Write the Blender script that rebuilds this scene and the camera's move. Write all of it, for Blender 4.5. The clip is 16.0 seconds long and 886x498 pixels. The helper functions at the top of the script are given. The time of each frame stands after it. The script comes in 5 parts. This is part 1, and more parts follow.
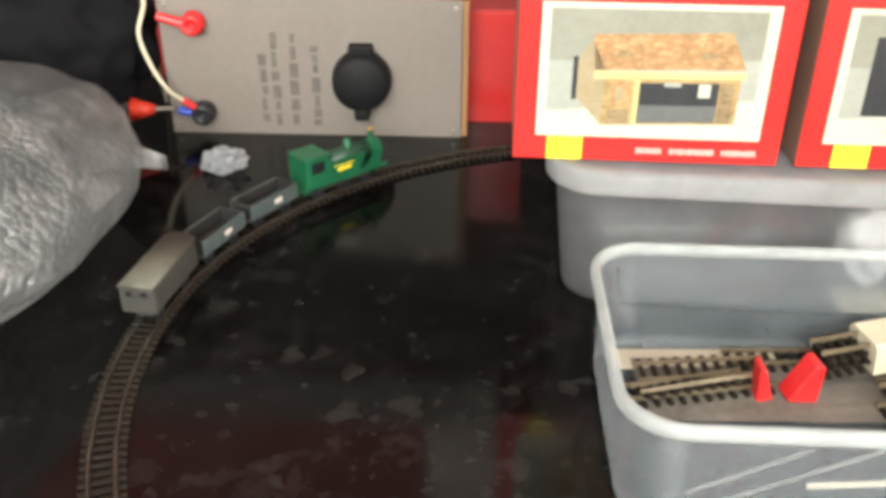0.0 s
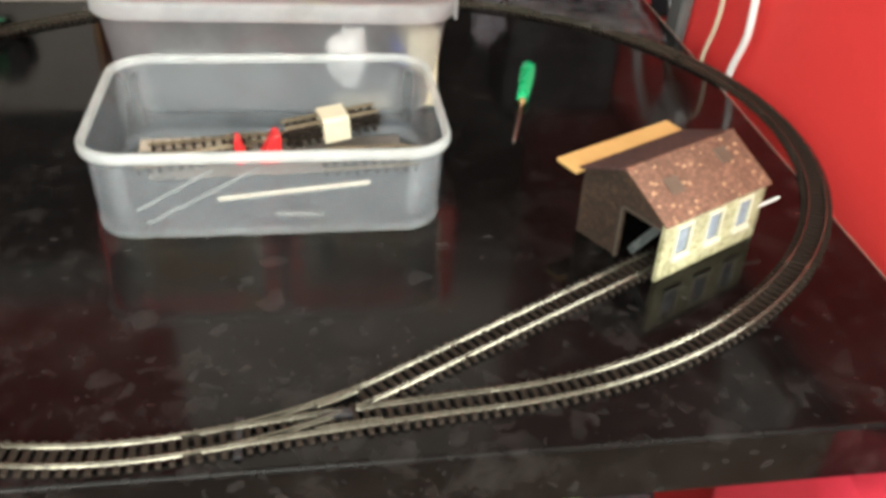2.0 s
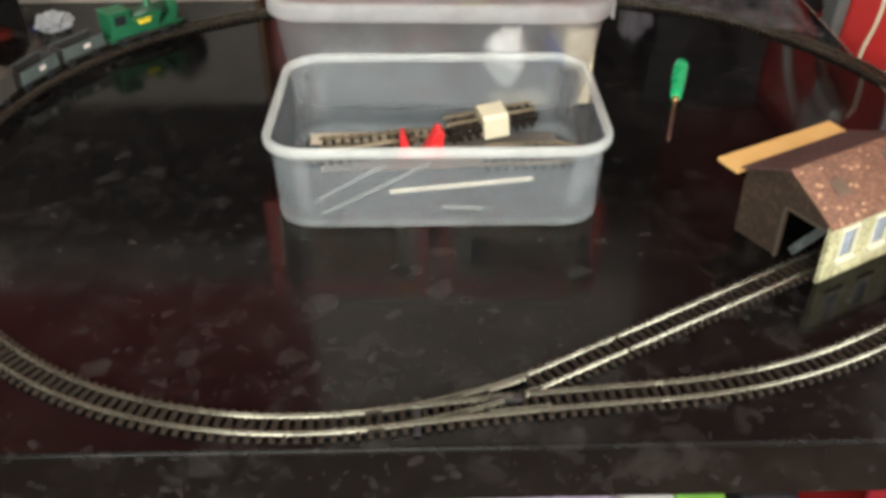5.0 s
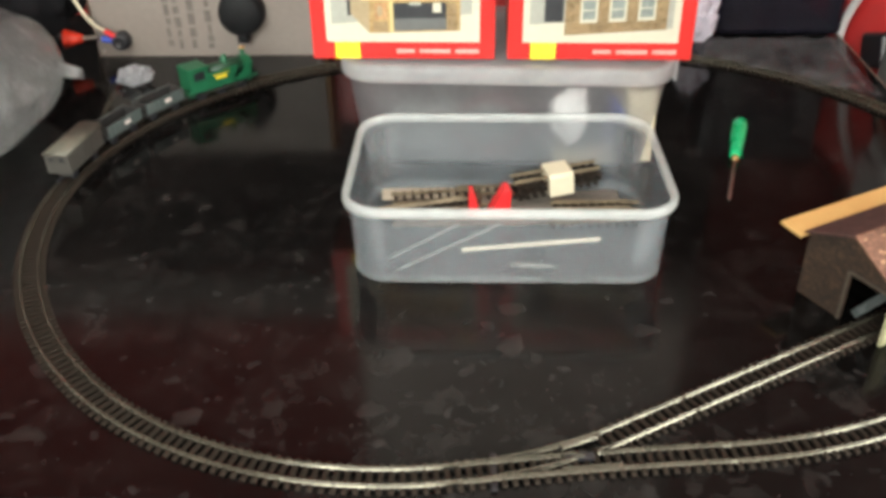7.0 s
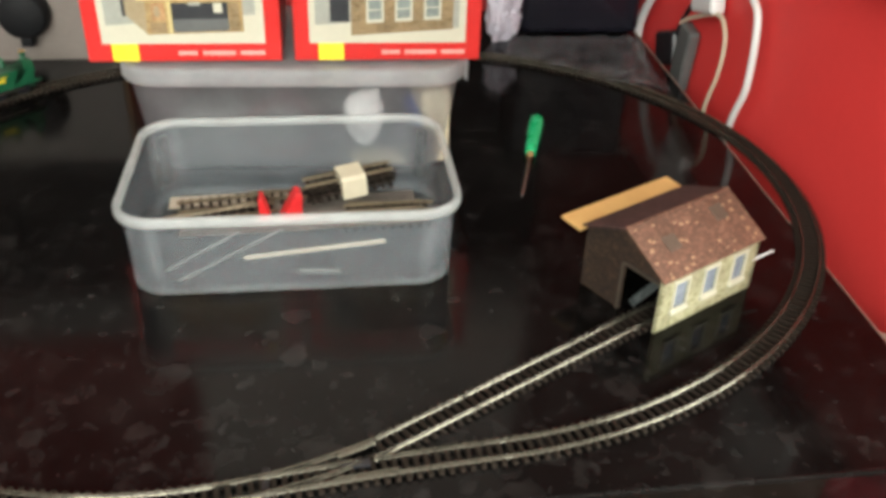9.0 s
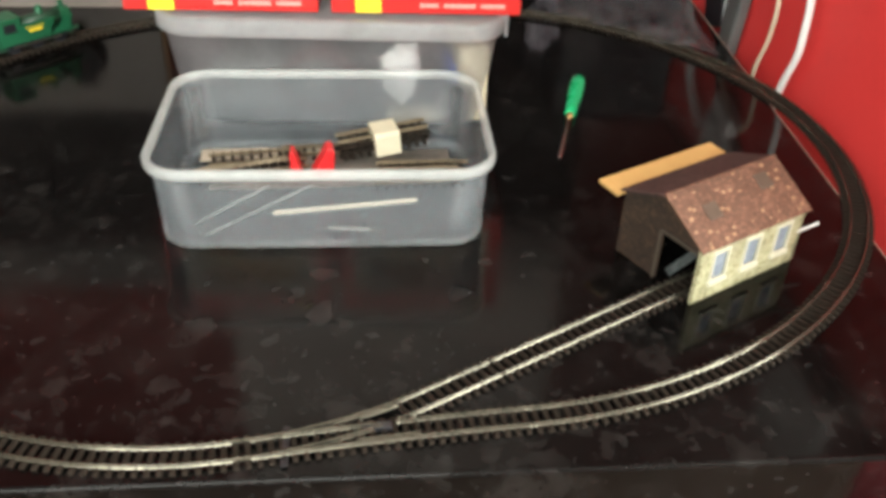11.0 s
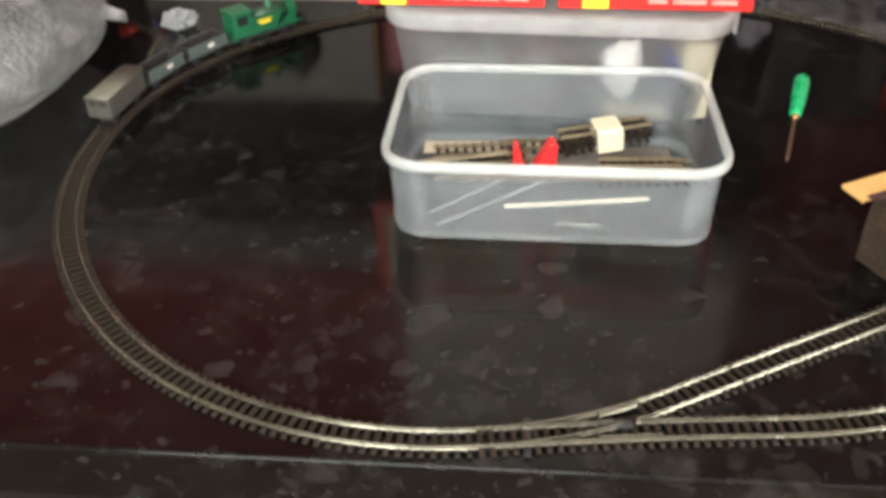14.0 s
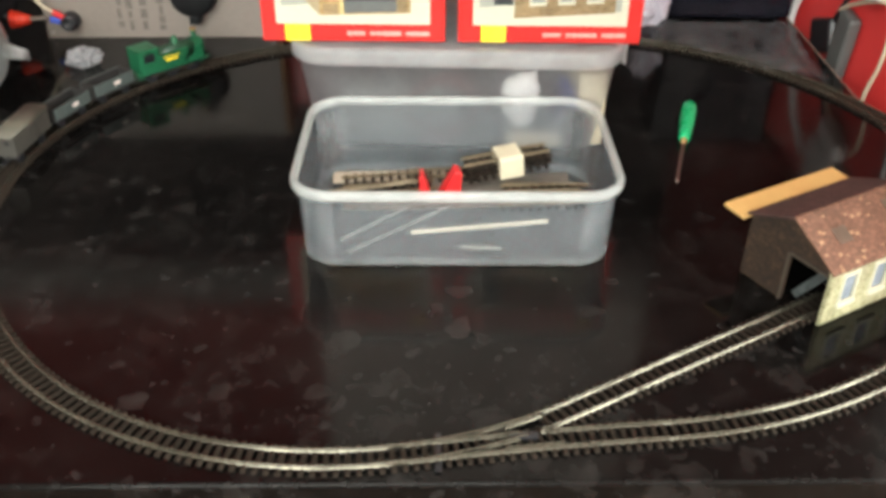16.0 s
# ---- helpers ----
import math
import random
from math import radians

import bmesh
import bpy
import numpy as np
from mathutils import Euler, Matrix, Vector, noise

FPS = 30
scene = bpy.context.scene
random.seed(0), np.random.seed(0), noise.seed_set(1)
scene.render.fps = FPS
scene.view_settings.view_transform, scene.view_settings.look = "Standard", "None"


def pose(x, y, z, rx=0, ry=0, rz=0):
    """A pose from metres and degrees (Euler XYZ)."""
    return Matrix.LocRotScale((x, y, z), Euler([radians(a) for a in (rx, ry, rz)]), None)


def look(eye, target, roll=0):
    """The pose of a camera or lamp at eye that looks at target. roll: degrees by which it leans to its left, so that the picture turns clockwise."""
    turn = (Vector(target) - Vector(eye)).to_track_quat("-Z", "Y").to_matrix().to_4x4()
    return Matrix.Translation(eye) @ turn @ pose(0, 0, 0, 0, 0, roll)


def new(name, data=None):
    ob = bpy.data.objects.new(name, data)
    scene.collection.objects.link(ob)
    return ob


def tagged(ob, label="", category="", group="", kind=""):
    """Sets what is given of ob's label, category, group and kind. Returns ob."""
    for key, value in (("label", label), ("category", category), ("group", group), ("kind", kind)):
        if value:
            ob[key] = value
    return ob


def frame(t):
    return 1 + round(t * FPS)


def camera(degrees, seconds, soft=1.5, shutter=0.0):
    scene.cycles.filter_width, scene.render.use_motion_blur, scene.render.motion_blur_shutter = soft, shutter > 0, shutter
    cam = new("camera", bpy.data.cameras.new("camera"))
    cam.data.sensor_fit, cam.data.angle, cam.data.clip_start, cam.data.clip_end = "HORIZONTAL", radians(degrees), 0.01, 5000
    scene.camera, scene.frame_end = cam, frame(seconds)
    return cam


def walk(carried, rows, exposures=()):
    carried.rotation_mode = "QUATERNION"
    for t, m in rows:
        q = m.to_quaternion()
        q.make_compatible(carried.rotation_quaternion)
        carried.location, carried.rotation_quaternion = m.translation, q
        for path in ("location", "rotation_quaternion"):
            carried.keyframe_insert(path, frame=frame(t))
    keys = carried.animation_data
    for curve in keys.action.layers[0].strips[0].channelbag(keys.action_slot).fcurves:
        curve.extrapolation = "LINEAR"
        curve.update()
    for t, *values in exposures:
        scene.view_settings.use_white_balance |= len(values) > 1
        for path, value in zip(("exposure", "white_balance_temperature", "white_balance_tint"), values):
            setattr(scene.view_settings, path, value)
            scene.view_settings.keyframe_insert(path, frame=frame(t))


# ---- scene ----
cam = camera(52.14, 16.0, soft=4.1, shutter=0.0)
# seconds, x, y, z, yaw, pitch, roll
ROWS = [
    (0, -0.1725, -0.2421, 1.1497, 1.88, -29.27, 0.53),
    (0.25, -0.1337, -0.3016, 1.1544, 1.77, -31.26, 0.83),
    (0.5, -0.0928, -0.3436, 1.1504, 2.27, -32.48, 0.94),
    (1, -0.0615, -0.3869, 1.1566, 2.47, -34.24, -0.52),
    (1.5, -0.0314, -0.4038, 1.1585, -1.84, -35.48, 0.74),
    (2, -0.0076, -0.4107, 1.1664, -10.20, -33.96, 3.30),
    (2.5, -0.0009, -0.4059, 1.1707, -14.33, -33.58, 3.99),
    (3, 0.0012, -0.4042, 1.1769, -14.45, -32.81, 4.10),
    (3.5, 0.0013, -0.4028, 1.1782, -14.09, -33.03, 3.84),
    (4, -0.0002, -0.3991, 1.1776, -13.41, -33.43, 3.61),
    (4.5, -0.0150, -0.4047, 1.1771, -9.09, -34.17, 2.57),
    (5, -0.0340, -0.4237, 1.1781, -1.46, -34.77, -0.05),
    (5.2, -0.0397, -0.4275, 1.1804, 1.37, -34.78, -1.16),
    (7.3, -0.0516, -0.4334, 1.2014, 1.45, -32.26, -0.76),
    (7.5, -0.0503, -0.4338, 1.1990, -0.90, -32.07, 0.10),
    (8, -0.0282, -0.4361, 1.2016, -5.56, -31.90, 1.14),
    (8.5, -0.0115, -0.4333, 1.2007, -8.20, -32.35, 1.75),
    (8.7, -0.0101, -0.4306, 1.1995, -8.89, -32.41, 2.19),
    (10.8, -0.0001, -0.4152, 1.1897, -6.79, -34.63, 2.62),
    (11, -0.0033, -0.4174, 1.1912, -6.06, -35.07, 2.49),
    (11.5, -0.0193, -0.4226, 1.1909, -2.56, -35.39, 1.46),
    (12, -0.0341, -0.4276, 1.1923, 1.03, -35.29, 0.17),
    (12.5, -0.0423, -0.4295, 1.1935, 3.26, -35.43, -0.61),
    (13, -0.0434, -0.4288, 1.1951, 3.39, -35.50, -0.66),
    (13.5, -0.0436, -0.4224, 1.1939, 3.95, -35.69, -0.82),
    (14, -0.0479, -0.4192, 1.1948, 5.23, -35.72, -1.33),
    (14.5, -0.0505, -0.4240, 1.1968, 5.45, -34.77, -1.39),
    (15, -0.0455, -0.4312, 1.2027, 2.94, -33.77, -0.82),
    (15.5, -0.0412, -0.4339, 1.2006, 0.28, -33.62, 0.02),
    (16, -0.0416, -0.4351, 1.2015, -1.04, -33.74, 0.33),
]


def eye_pose(x, y, z, yaw, pitch, roll):
    a, b = radians(yaw), radians(pitch)
    way = Vector((-math.sin(a) * math.cos(b), math.cos(a) * math.cos(b), math.sin(b)))
    eye = Vector((x, y, z))
    return look(eye, eye + way, roll)


EXPOSURES = [(0, -0.15), (1.0, -0.07), (2.0, -0.2), (4.0, -0.18), (4.5, -0.28), (5.0, -0.45), (7.3, -0.4), (7.6, -0.58), (8.0, -0.93), (8.5, -0.75), (8.7, -0.73), (11.0, -0.45), (12.0, -0.45), (12.5, -0.25), (13.0, -0.17), (14.5, -0.1), (15.2, -0.18), (16.0, -0.37)]
walk(cam, [(r[0], eye_pose(*r[1:])) for r in ROWS], EXPOSURES)

# ---------------------------------------------------------------- light
TOP = 0.90            # height of the worktop
MM = 0.001
world = bpy.data.worlds.new("sky")
scene.world = world
world.use_nodes = True
wn = world.node_tree.nodes
sky = wn.new("ShaderNodeTexSky")
sky.sky_type, sky.sun_disc = "NISHITA", False
sky.sun_elevation, sky.sun_rotation = radians(38), radians(200)
wn["Background"].inputs["Strength"].default_value = 0.10
world.node_tree.links.new(sky.outputs[0], wn["Background"].inputs["Color"])

# Two windows: one to the south behind the camera, one to the east past the end of the red wall.
ROOM_X0, ROOM_X1, ROOM_Y0, ROOM_Y1, ROOM_H = -2.6, 1.7, -1.9, 0.80, 2.4
SOUTH_WIN = (-1.10, 0.20, 1.38, 2.35)       # x0, x1, z0, z1
EAST_WIN = (-1.60, -0.20, 0.95, 2.15)      # y0, y1, z0, z1


def window_lamp(name, place, target, w, h, power, color):
    data = bpy.data.lights.new(name, "AREA")
    data.shape, data.size, data.size_y, data.energy, data.color = "RECTANGLE", w, h, power, color
    ob = new(name, data)
    ob.matrix_world = look(place, target)
    return ob


DAY = (0.97, 1.0, 0.93)
x0, x1, z0, z1 = SOUTH_WIN
window_lamp("south_window_light", ((x0 + x1) / 2, ROOM_Y0 + 0.03, (z0 + z1) / 2), ((x0 + x1) / 2, 0, (z0 + z1) / 2), x1 - x0, z1 - z0, 86, DAY)
y0, y1, z0, z1 = EAST_WIN
window_lamp("east_window_light", (ROOM_X1 - 0.03, (y0 + y1) / 2, (z0 + z1) / 2), (0, (y0 + y1) / 2, (z0 + z1) / 2), y1 - y0, z1 - z0, 125, DAY)

# ---------------------------------------------------------------- materials


def tree(name):
    m = bpy.data.materials.new(name)
    m.use_nodes = True
    nt = m.node_tree
    return m, nt, nt.nodes["Principled BSDF"]


def noise_node(nt, scale, detail=4.0, coord="Object", rough=0.6, stretch=None):
    tc = nt.nodes.new("ShaderNodeTexCoord")
    n = nt.nodes.new("ShaderNodeTexNoise")
    n.inputs["Scale"].default_value, n.inputs["Detail"].default_value, n.inputs["Roughness"].default_value = scale, detail, rough
    src = tc.outputs[coord]
    if stretch:
        mp = nt.nodes.new("ShaderNodeMapping")
        mp.inputs["Scale"].default_value = stretch
        nt.links.new(src, mp.inputs["Vector"])
        src = mp.outputs[0]
    nt.links.new(src, n.inputs["Vector"])
    return n


def ramp(nt, src, stops):
    r = nt.nodes.new("ShaderNodeValToRGB")
    while len(r.color_ramp.elements) < len(stops):
        r.color_ramp.elements.new(0.5)
    for e, (p, c) in zip(r.color_ramp.elements, stops):
        e.position = p
        e.color = (*c, 1) if len(c) == 3 else c
    nt.links.new(src, r.inputs[0])
    return r


def mix_color(nt, fac, a, b, mode="MIX"):
    n = nt.nodes.new("ShaderNodeMix")
    n.data_type, n.blend_type = "RGBA", mode
    for sock, v in ((n.inputs["Factor"], fac), (n.inputs["A"], a), (n.inputs["B"], b)):
        if isinstance(v, (int, float)):
            sock.default_value = v
        elif isinstance(v, tuple):
            sock.default_value = (*v, 1)
        else:
            nt.links.new(v, sock)
    return [o for o in n.outputs if o.type == "RGBA"][0]


def bump(nt, bsdf, src, strength, dist):
    b = nt.nodes.new("ShaderNodeBump")
    b.inputs["Strength"].default_value, b.inputs["Distance"].default_value = strength, dist
    nt.links.new(src, b.inputs["Height"])
    nt.links.new(b.outputs[0], bsdf.inputs["Normal"])


def surface(name, c1, c2, rough, metal=0.0, fine=400.0, coarse=30.0, relief=0.15, relief_mm=0.2, spread=0.12, spec=0.5, stretch=None):
    """Plain surface: two colours mixed at two scales, with uneven gloss and fine relief."""
    m, nt, b = tree(name)
    n1, n2 = noise_node(nt, fine, stretch=stretch), noise_node(nt, coarse)
    f = ramp(nt, n2.outputs[0], [(0.35, (0, 0, 0)), (0.68, (1, 1, 1))])
    g = ramp(nt, n1.outputs[0], [(0.3, (0, 0, 0)), (0.7, (1, 1, 1))])
    fac = mix_color(nt, 0.45, f.outputs[0], g.outputs[0])
    nt.links.new(mix_color(nt, fac, c1, c2), b.inputs["Base Color"])
    mr = nt.nodes.new("ShaderNodeMapRange")
    mr.inputs["To Min"].default_value, mr.inputs["To Max"].default_value = max(0.02, rough - spread), min(1, rough + spread)
    nt.links.new(n2.outputs[0], mr.inputs["Value"])
    nt.links.new(mr.outputs[0], b.inputs["Roughness"])
    b.inputs["Metallic"].default_value = metal
    b.inputs["Specular IOR Level"].default_value = spec
    if relief:
        bump(nt, b, n1.outputs[0], relief, relief_mm * MM)
    return m


def granite_material():
    """Polished dark stone: smoky clouds, scattered crystals of several sizes, a film of dust."""
    m, nt, b = tree("polished_granite")
    tc = nt.nodes.new("ShaderNodeTexCoord")
    warp = noise_node(nt, 60, 3)
    wv = nt.nodes.new("ShaderNodeVectorMath")
    wv.operation = "MULTIPLY_ADD"
    nt.links.new(warp.outputs["Color"], wv.inputs[0])
    wv.inputs[1].default_value = (0.022, 0.022, 0.022)
    nt.links.new(tc.outputs["Object"], wv.inputs[2])
    base = noise_node(nt, 9, 5)
    c = ramp(nt, base.outputs[0], [(0.3, (0.0020, 0.0016, 0.0016)), (0.55, (0.0032, 0.0027, 0.0026)), (0.75, (0.0070, 0.0060, 0.0058))]).outputs[0]
    region = ramp(nt, noise_node(nt, 11, 4).outputs[0], [(0.40, (0.10, 0.10, 0.10)), (0.62, (1, 1, 1))])
    cloud = noise_node(nt, 62, 5, rough=0.55)
    nt.links.new(wv.outputs[0], cloud.inputs["Vector"])
    smoke = ramp(nt, cloud.outputs[0], [(0.50, (0, 0, 0)), (0.72, (1, 1, 1))])
    fac = mix_color(nt, 1.0, smoke.outputs[0], region.outputs[0], "MULTIPLY")
    c = mix_color(nt, fac, c, (0.0150, 0.0132, 0.0126))
    for scale, lo, hi, least, col in ((70, 0.0, 0.75, 0.86, (0.024, 0.0215, 0.0205)), (150, 0.0, 0.62, 0.88, (0.024, 0.022, 0.0215)), (360, 0.05, 0.50, 0.88, (0.018, 0.017, 0.0165))):
        v = nt.nodes.new("ShaderNodeTexVoronoi")
        v.inputs["Scale"].default_value = scale
        v.inputs["Randomness"].default_value = 1.0
        nt.links.new(wv.outputs[0], v.inputs["Vector"])
        spot = ramp(nt, v.outputs["Distance"], [(lo, (1, 1, 1)), (hi, (0, 0, 0))])
        sep = nt.nodes.new("ShaderNodeSeparateColor")
        nt.links.new(v.outputs["Color"], sep.inputs[0])
        pick = ramp(nt, sep.outputs[0], [(least, (0, 0, 0)), (1.0, (1, 1, 1))])
        c = mix_color(nt, mix_color(nt, 1.0, spot.outputs[0], pick.outputs[0], "MULTIPLY"), c, col)
    dust = ramp(nt, noise_node(nt, 5, 5, stretch=(1, 1.8, 1)).outputs[0], [(0.42, (0, 0, 0)), (0.72, (0.0022, 0.0021, 0.0020))])
    c = mix_color(nt, 1.0, c, dust.outputs[0], "ADD")
    nt.links.new(c, b.inputs["Base Color"])
    smear = noise_node(nt, 14, 4)
    rr = ramp(nt, smear.outputs[0], [(0.35, (0.08, 0.08, 0.08)), (0.7, (0.15, 0.15, 0.15))])
    nt.links.new(rr.outputs[0], b.inputs["Roughness"])
    b.inputs["Specular IOR Level"].default_value = 0.155
    return m


def milky_plastic(name, tint, clear, rough=0.3, blur=0.0, uneven=0.05):
    """Translucent food-box plastic: part clear, part blurring what lies behind, part scattering."""
    m, nt, b = tree(name)
    n = noise_node(nt, 45, 3)
    b.inputs["Base Color"].default_value = (*tint, 1)
    b.inputs["Roughness"].default_value = rough
    b.inputs["Specular IOR Level"].default_value = 0.5
    tr = nt.nodes.new("ShaderNodeBsdfTransparent")
    tl = nt.nodes.new("ShaderNodeBsdfTranslucent")
    tl.inputs["Color"].default_value = (*tint, 1)
    rf = nt.nodes.new("ShaderNodeBsdfRefraction")
    rf.inputs["Color"].default_value = (*(0.5 + 0.5 * c for c in tint), 1)
    rf.inputs["Roughness"].default_value, rf.inputs["IOR"].default_value = 0.35, 1.45
    m0, m1, m2 = (nt.nodes.new("ShaderNodeMixShader") for _ in range(3))
    m0.inputs[0].default_value = 0.4
    nt.links.new(b.outputs[0], m0.inputs[1])
    nt.links.new(tl.outputs[0], m0.inputs[2])
    m1.inputs[0].default_value = blur
    nt.links.new(m0.outputs[0], m1.inputs[1])
    nt.links.new(rf.outputs[0], m1.inputs[2])
    f = nt.nodes.new("ShaderNodeMapRange")
    f.inputs["From Min"].default_value, f.inputs["From Max"].default_value = 0.3, 0.7
    f.inputs["To Min"].default_value, f.inputs["To Max"].default_value = clear - uneven, clear + uneven
    nt.links.new(n.outputs[0], f.inputs["Value"])
    nt.links.new(f.outputs[0], m2.inputs[0])
    nt.links.new(m1.outputs[0], m2.inputs[1])
    nt.links.new(tr.outputs[0], m2.inputs[2])
    nt.links.new(m2.outputs[0], nt.nodes["Material Output"].inputs["Surface"])
    return m


def bubble_material():
    """Clear film with trapped air: greyish, lets light through, each bubble a small shiny dome."""
    m, nt, b = tree("bubble_wrap_film")
    tc = nt.nodes.new("ShaderNodeTexCoord")
    v = nt.nodes.new("ShaderNodeTexVoronoi")
    v.inputs["Scale"].default_value = 230
    nt.links.new(tc.outputs["Object"], v.inputs["Vector"])
    sq = nt.nodes.new("ShaderNodeMath")
    sq.operation = "POWER"
    sq.inputs[1].default_value = 2.0
    nt.links.new(v.outputs["Distance"], sq.inputs[0])
    dome = nt.nodes.new("ShaderNodeMath")
    dome.operation, dome.use_clamp = "SUBTRACT", True
    dome.inputs[0].default_value = 1.0
    nt.links.new(sq.outputs[0], dome.inputs[1])
    crease = noise_node(nt, 26, 4)
    fine = noise_node(nt, 520, 2)
    lumps = mix_color(nt, 0.40, dome.outputs[0], crease.outputs[0])
    bump(nt, b, mix_color(nt, 0.30, lumps, fine.outputs[0]), 1.0, 6.0 * MM)
    big = noise_node(nt, 30, 6, rough=0.7)
    c = ramp(nt, big.outputs[0], [(0.36, (0.18, 0.19, 0.195)), (0.52, (0.33, 0.345, 0.35)), (0.66, (0.66, 0.67, 0.67))])
    nt.links.new(c.outputs[0], b.inputs["Base Color"])
    b.inputs["Roughness"].default_value = 0.14
    b.inputs["Metallic"].default_value = 0.45
    b.inputs["Coat Weight"].default_value, b.inputs["Coat Roughness"].default_value = 1.0, 0.07
    tl = nt.nodes.new("ShaderNodeBsdfTranslucent")
    tl.inputs["Color"].default_value = (0.62, 0.64, 0.64, 1)
    tr = nt.nodes.new("ShaderNodeBsdfTransparent")
    ma, ms = nt.nodes.new("ShaderNodeMixShader"), nt.nodes.new("ShaderNodeMixShader")
    ma.inputs[0].default_value, ms.inputs[0].default_value = 0.34, 0.26
    nt.links.new(b.outputs[0], ma.inputs[1])
    nt.links.new(tl.outputs[0], ma.inputs[2])
    nt.links.new(ma.outputs[0], ms.inputs[1])
    nt.links.new(tr.outputs[0], ms.inputs[2])
    nt.links.new(ms.outputs[0], nt.nodes["Material Output"].inputs["Surface"])
    return m


def patterned_cloth():
    """White cotton with pink, orange and blue-grey print."""
    m, nt, b = tree("printed_cotton")
    n1, n2 = noise_node(nt, 48, 2), noise_node(nt, 900, 2)
    c = ramp(nt, n1.outputs[0], [(0.28, (0.28, 0.34, 0.40)), (0.42, (0.52, 0.46, 0.42)), (0.52, (0.56, 0.48, 0.42)), (0.62, (0.52, 0.30, 0.21)), (0.78, (0.48, 0.24, 0.19))])
    c.color_ramp.interpolation = "EASE"
    nt.links.new(c.outputs[0], b.inputs["Base Color"])
    b.inputs["Roughness"].default_value = 0.9
    bump(nt, b, n2.outputs[0], 0.3, 0.4 * MM)
    return m


def stone_material(name, c1, c2, mortar, scale, rough=0.75):
    """Printed card stonework in miniature."""
    m, nt, b = tree(name)
    tc = nt.nodes.new("ShaderNodeTexCoord")
    v = nt.nodes.new("ShaderNodeTexVoronoi")
    v.inputs["Scale"].default_value = scale
    mp = nt.nodes.new("ShaderNodeMapping")
    mp.inputs["Scale"].default_value = (1, 1, 1.7)
    nt.links.new(tc.outputs["Object"], mp.inputs["Vector"])
    nt.links.new(mp.outputs[0], v.inputs["Vector"])
    sep = nt.nodes.new("ShaderNodeSeparateColor")
    nt.links.new(v.outputs["Color"], sep.inputs[0])
    c = ramp(nt, sep.outputs[0], [(0.1, c1), (0.85, c2)]).outputs[0]
    e = ramp(nt, v.outputs["Distance"], [(0.45, (0, 0, 0)), (0.75, (1, 1, 1))])
    c = mix_color(nt, e.outputs[0], c, mortar)
    n = noise_node(nt, 60, 4)
    g = ramp(nt, n.outputs[0], [(0.35, (0.75, 0.75, 0.75)), (0.65, (1.1, 1.1, 1.1))])
    nt.links.new(mix_color(nt, 1.0, c, g.outputs[0], "MULTIPLY"), b.inputs["Base Color"])
    b.inputs["Roughness"].default_value = rough
    bump(nt, b, v.outputs["Distance"], 0.3, 0.3 * MM)
    return m


GRANITE = granite_material()
RED_WALL = surface("red_wall_paint", (0.84, 0.053, 0.052), (0.89, 0.062, 0.060), 0.55, fine=160, coarse=3, relief=0.12, relief_mm=0.6)
BARE_EDGE = surface("bare_stone_edge", (0.22, 0.16, 0.125), (0.34, 0.26, 0.21), 0.7, fine=500, coarse=60)
# The red wall paint again, darkened so the worktop mirrors it more dimly.
DIMMED_NORTH_RED = surface("dimmed_red_wall_paint", (0.33, 0.031, 0.029), (0.38, 0.038, 0.036), 0.6, fine=160, coarse=3, relief=0.12, relief_mm=0.6)
CEILING_PAINT = surface("white_ceiling_paint", (0.74, 0.73, 0.70), (0.80, 0.79, 0.76), 0.8, fine=200, coarse=4, relief=0.08)
WHITE_PAINT = surface("white_paint", (0.74, 0.73, 0.70), (0.80, 0.79, 0.77), 0.6, fine=200, coarse=4, relief=0.08)
PANEL_GREY = surface("pale_grey_board", (0.84, 0.77, 0.71), (0.89, 0.82, 0.77), 0.6, fine=200, coarse=6)
# Wall red with shade mixed in, for the added board out of view.
DIMMING_RED_BOARD = surface("reflection_dimming_red", (0.22, 0.040, 0.038), (0.28, 0.052, 0.048), 0.5, fine=120, coarse=5)
DADO_GREY = surface("grey_painted_rail", (0.22, 0.21, 0.20), (0.27, 0.26, 0.25), 0.5, fine=200, coarse=6)
FLOOR_WOOD = surface("floor_boards", (0.10, 0.055, 0.03), (0.19, 0.11, 0.06), 0.45, fine=60, coarse=3, stretch=(1, 8, 1))
DARK_PANEL = surface("dark_panel", (0.012, 0.010, 0.010), (0.022, 0.018, 0.017), 0.6, fine=80, coarse=6, spec=0.2)
RAIL = surface("nickel_silver_rail", (0.185, 0.171, 0.135), (0.062, 0.057, 0.044), 0.22, metal=0.76, fine=900, coarse=60, relief=0.2, relief_mm=0.05)
LOOSE_RAIL = surface("tarnished_loose_rail", (0.27, 0.215, 0.14), (0.12, 0.092, 0.058), 0.45, metal=0.35, fine=900, coarse=60)
SLEEPER = surface("sleeper_plastic", (0.013, 0.0095, 0.007), (0.026, 0.0185, 0.0135), 0.7, fine=900, coarse=90, spec=0.15)
TUB = milky_plastic("tub_plastic", (0.73, 0.83, 0.91), 0.88, 0.20, 0.30, 0.02)
TUB_EDGE = milky_plastic("thick_tub_plastic", (0.80, 0.87, 0.90), 0.92, 0.25, 0.0, 0.02)
# For added corner sheets that imitate the whitening of plastic seen edge-on.
CORNER_WHITENING = milky_plastic("corner_whitening_film", (0.82, 0.88, 0.92), 0.94, 0.25, 0.0, 0.01)
TUB_MILKY = milky_plastic("cloudy_tub_plastic", (0.82, 0.83, 0.87), 0.68, 0.25, 0.70, 0.04)
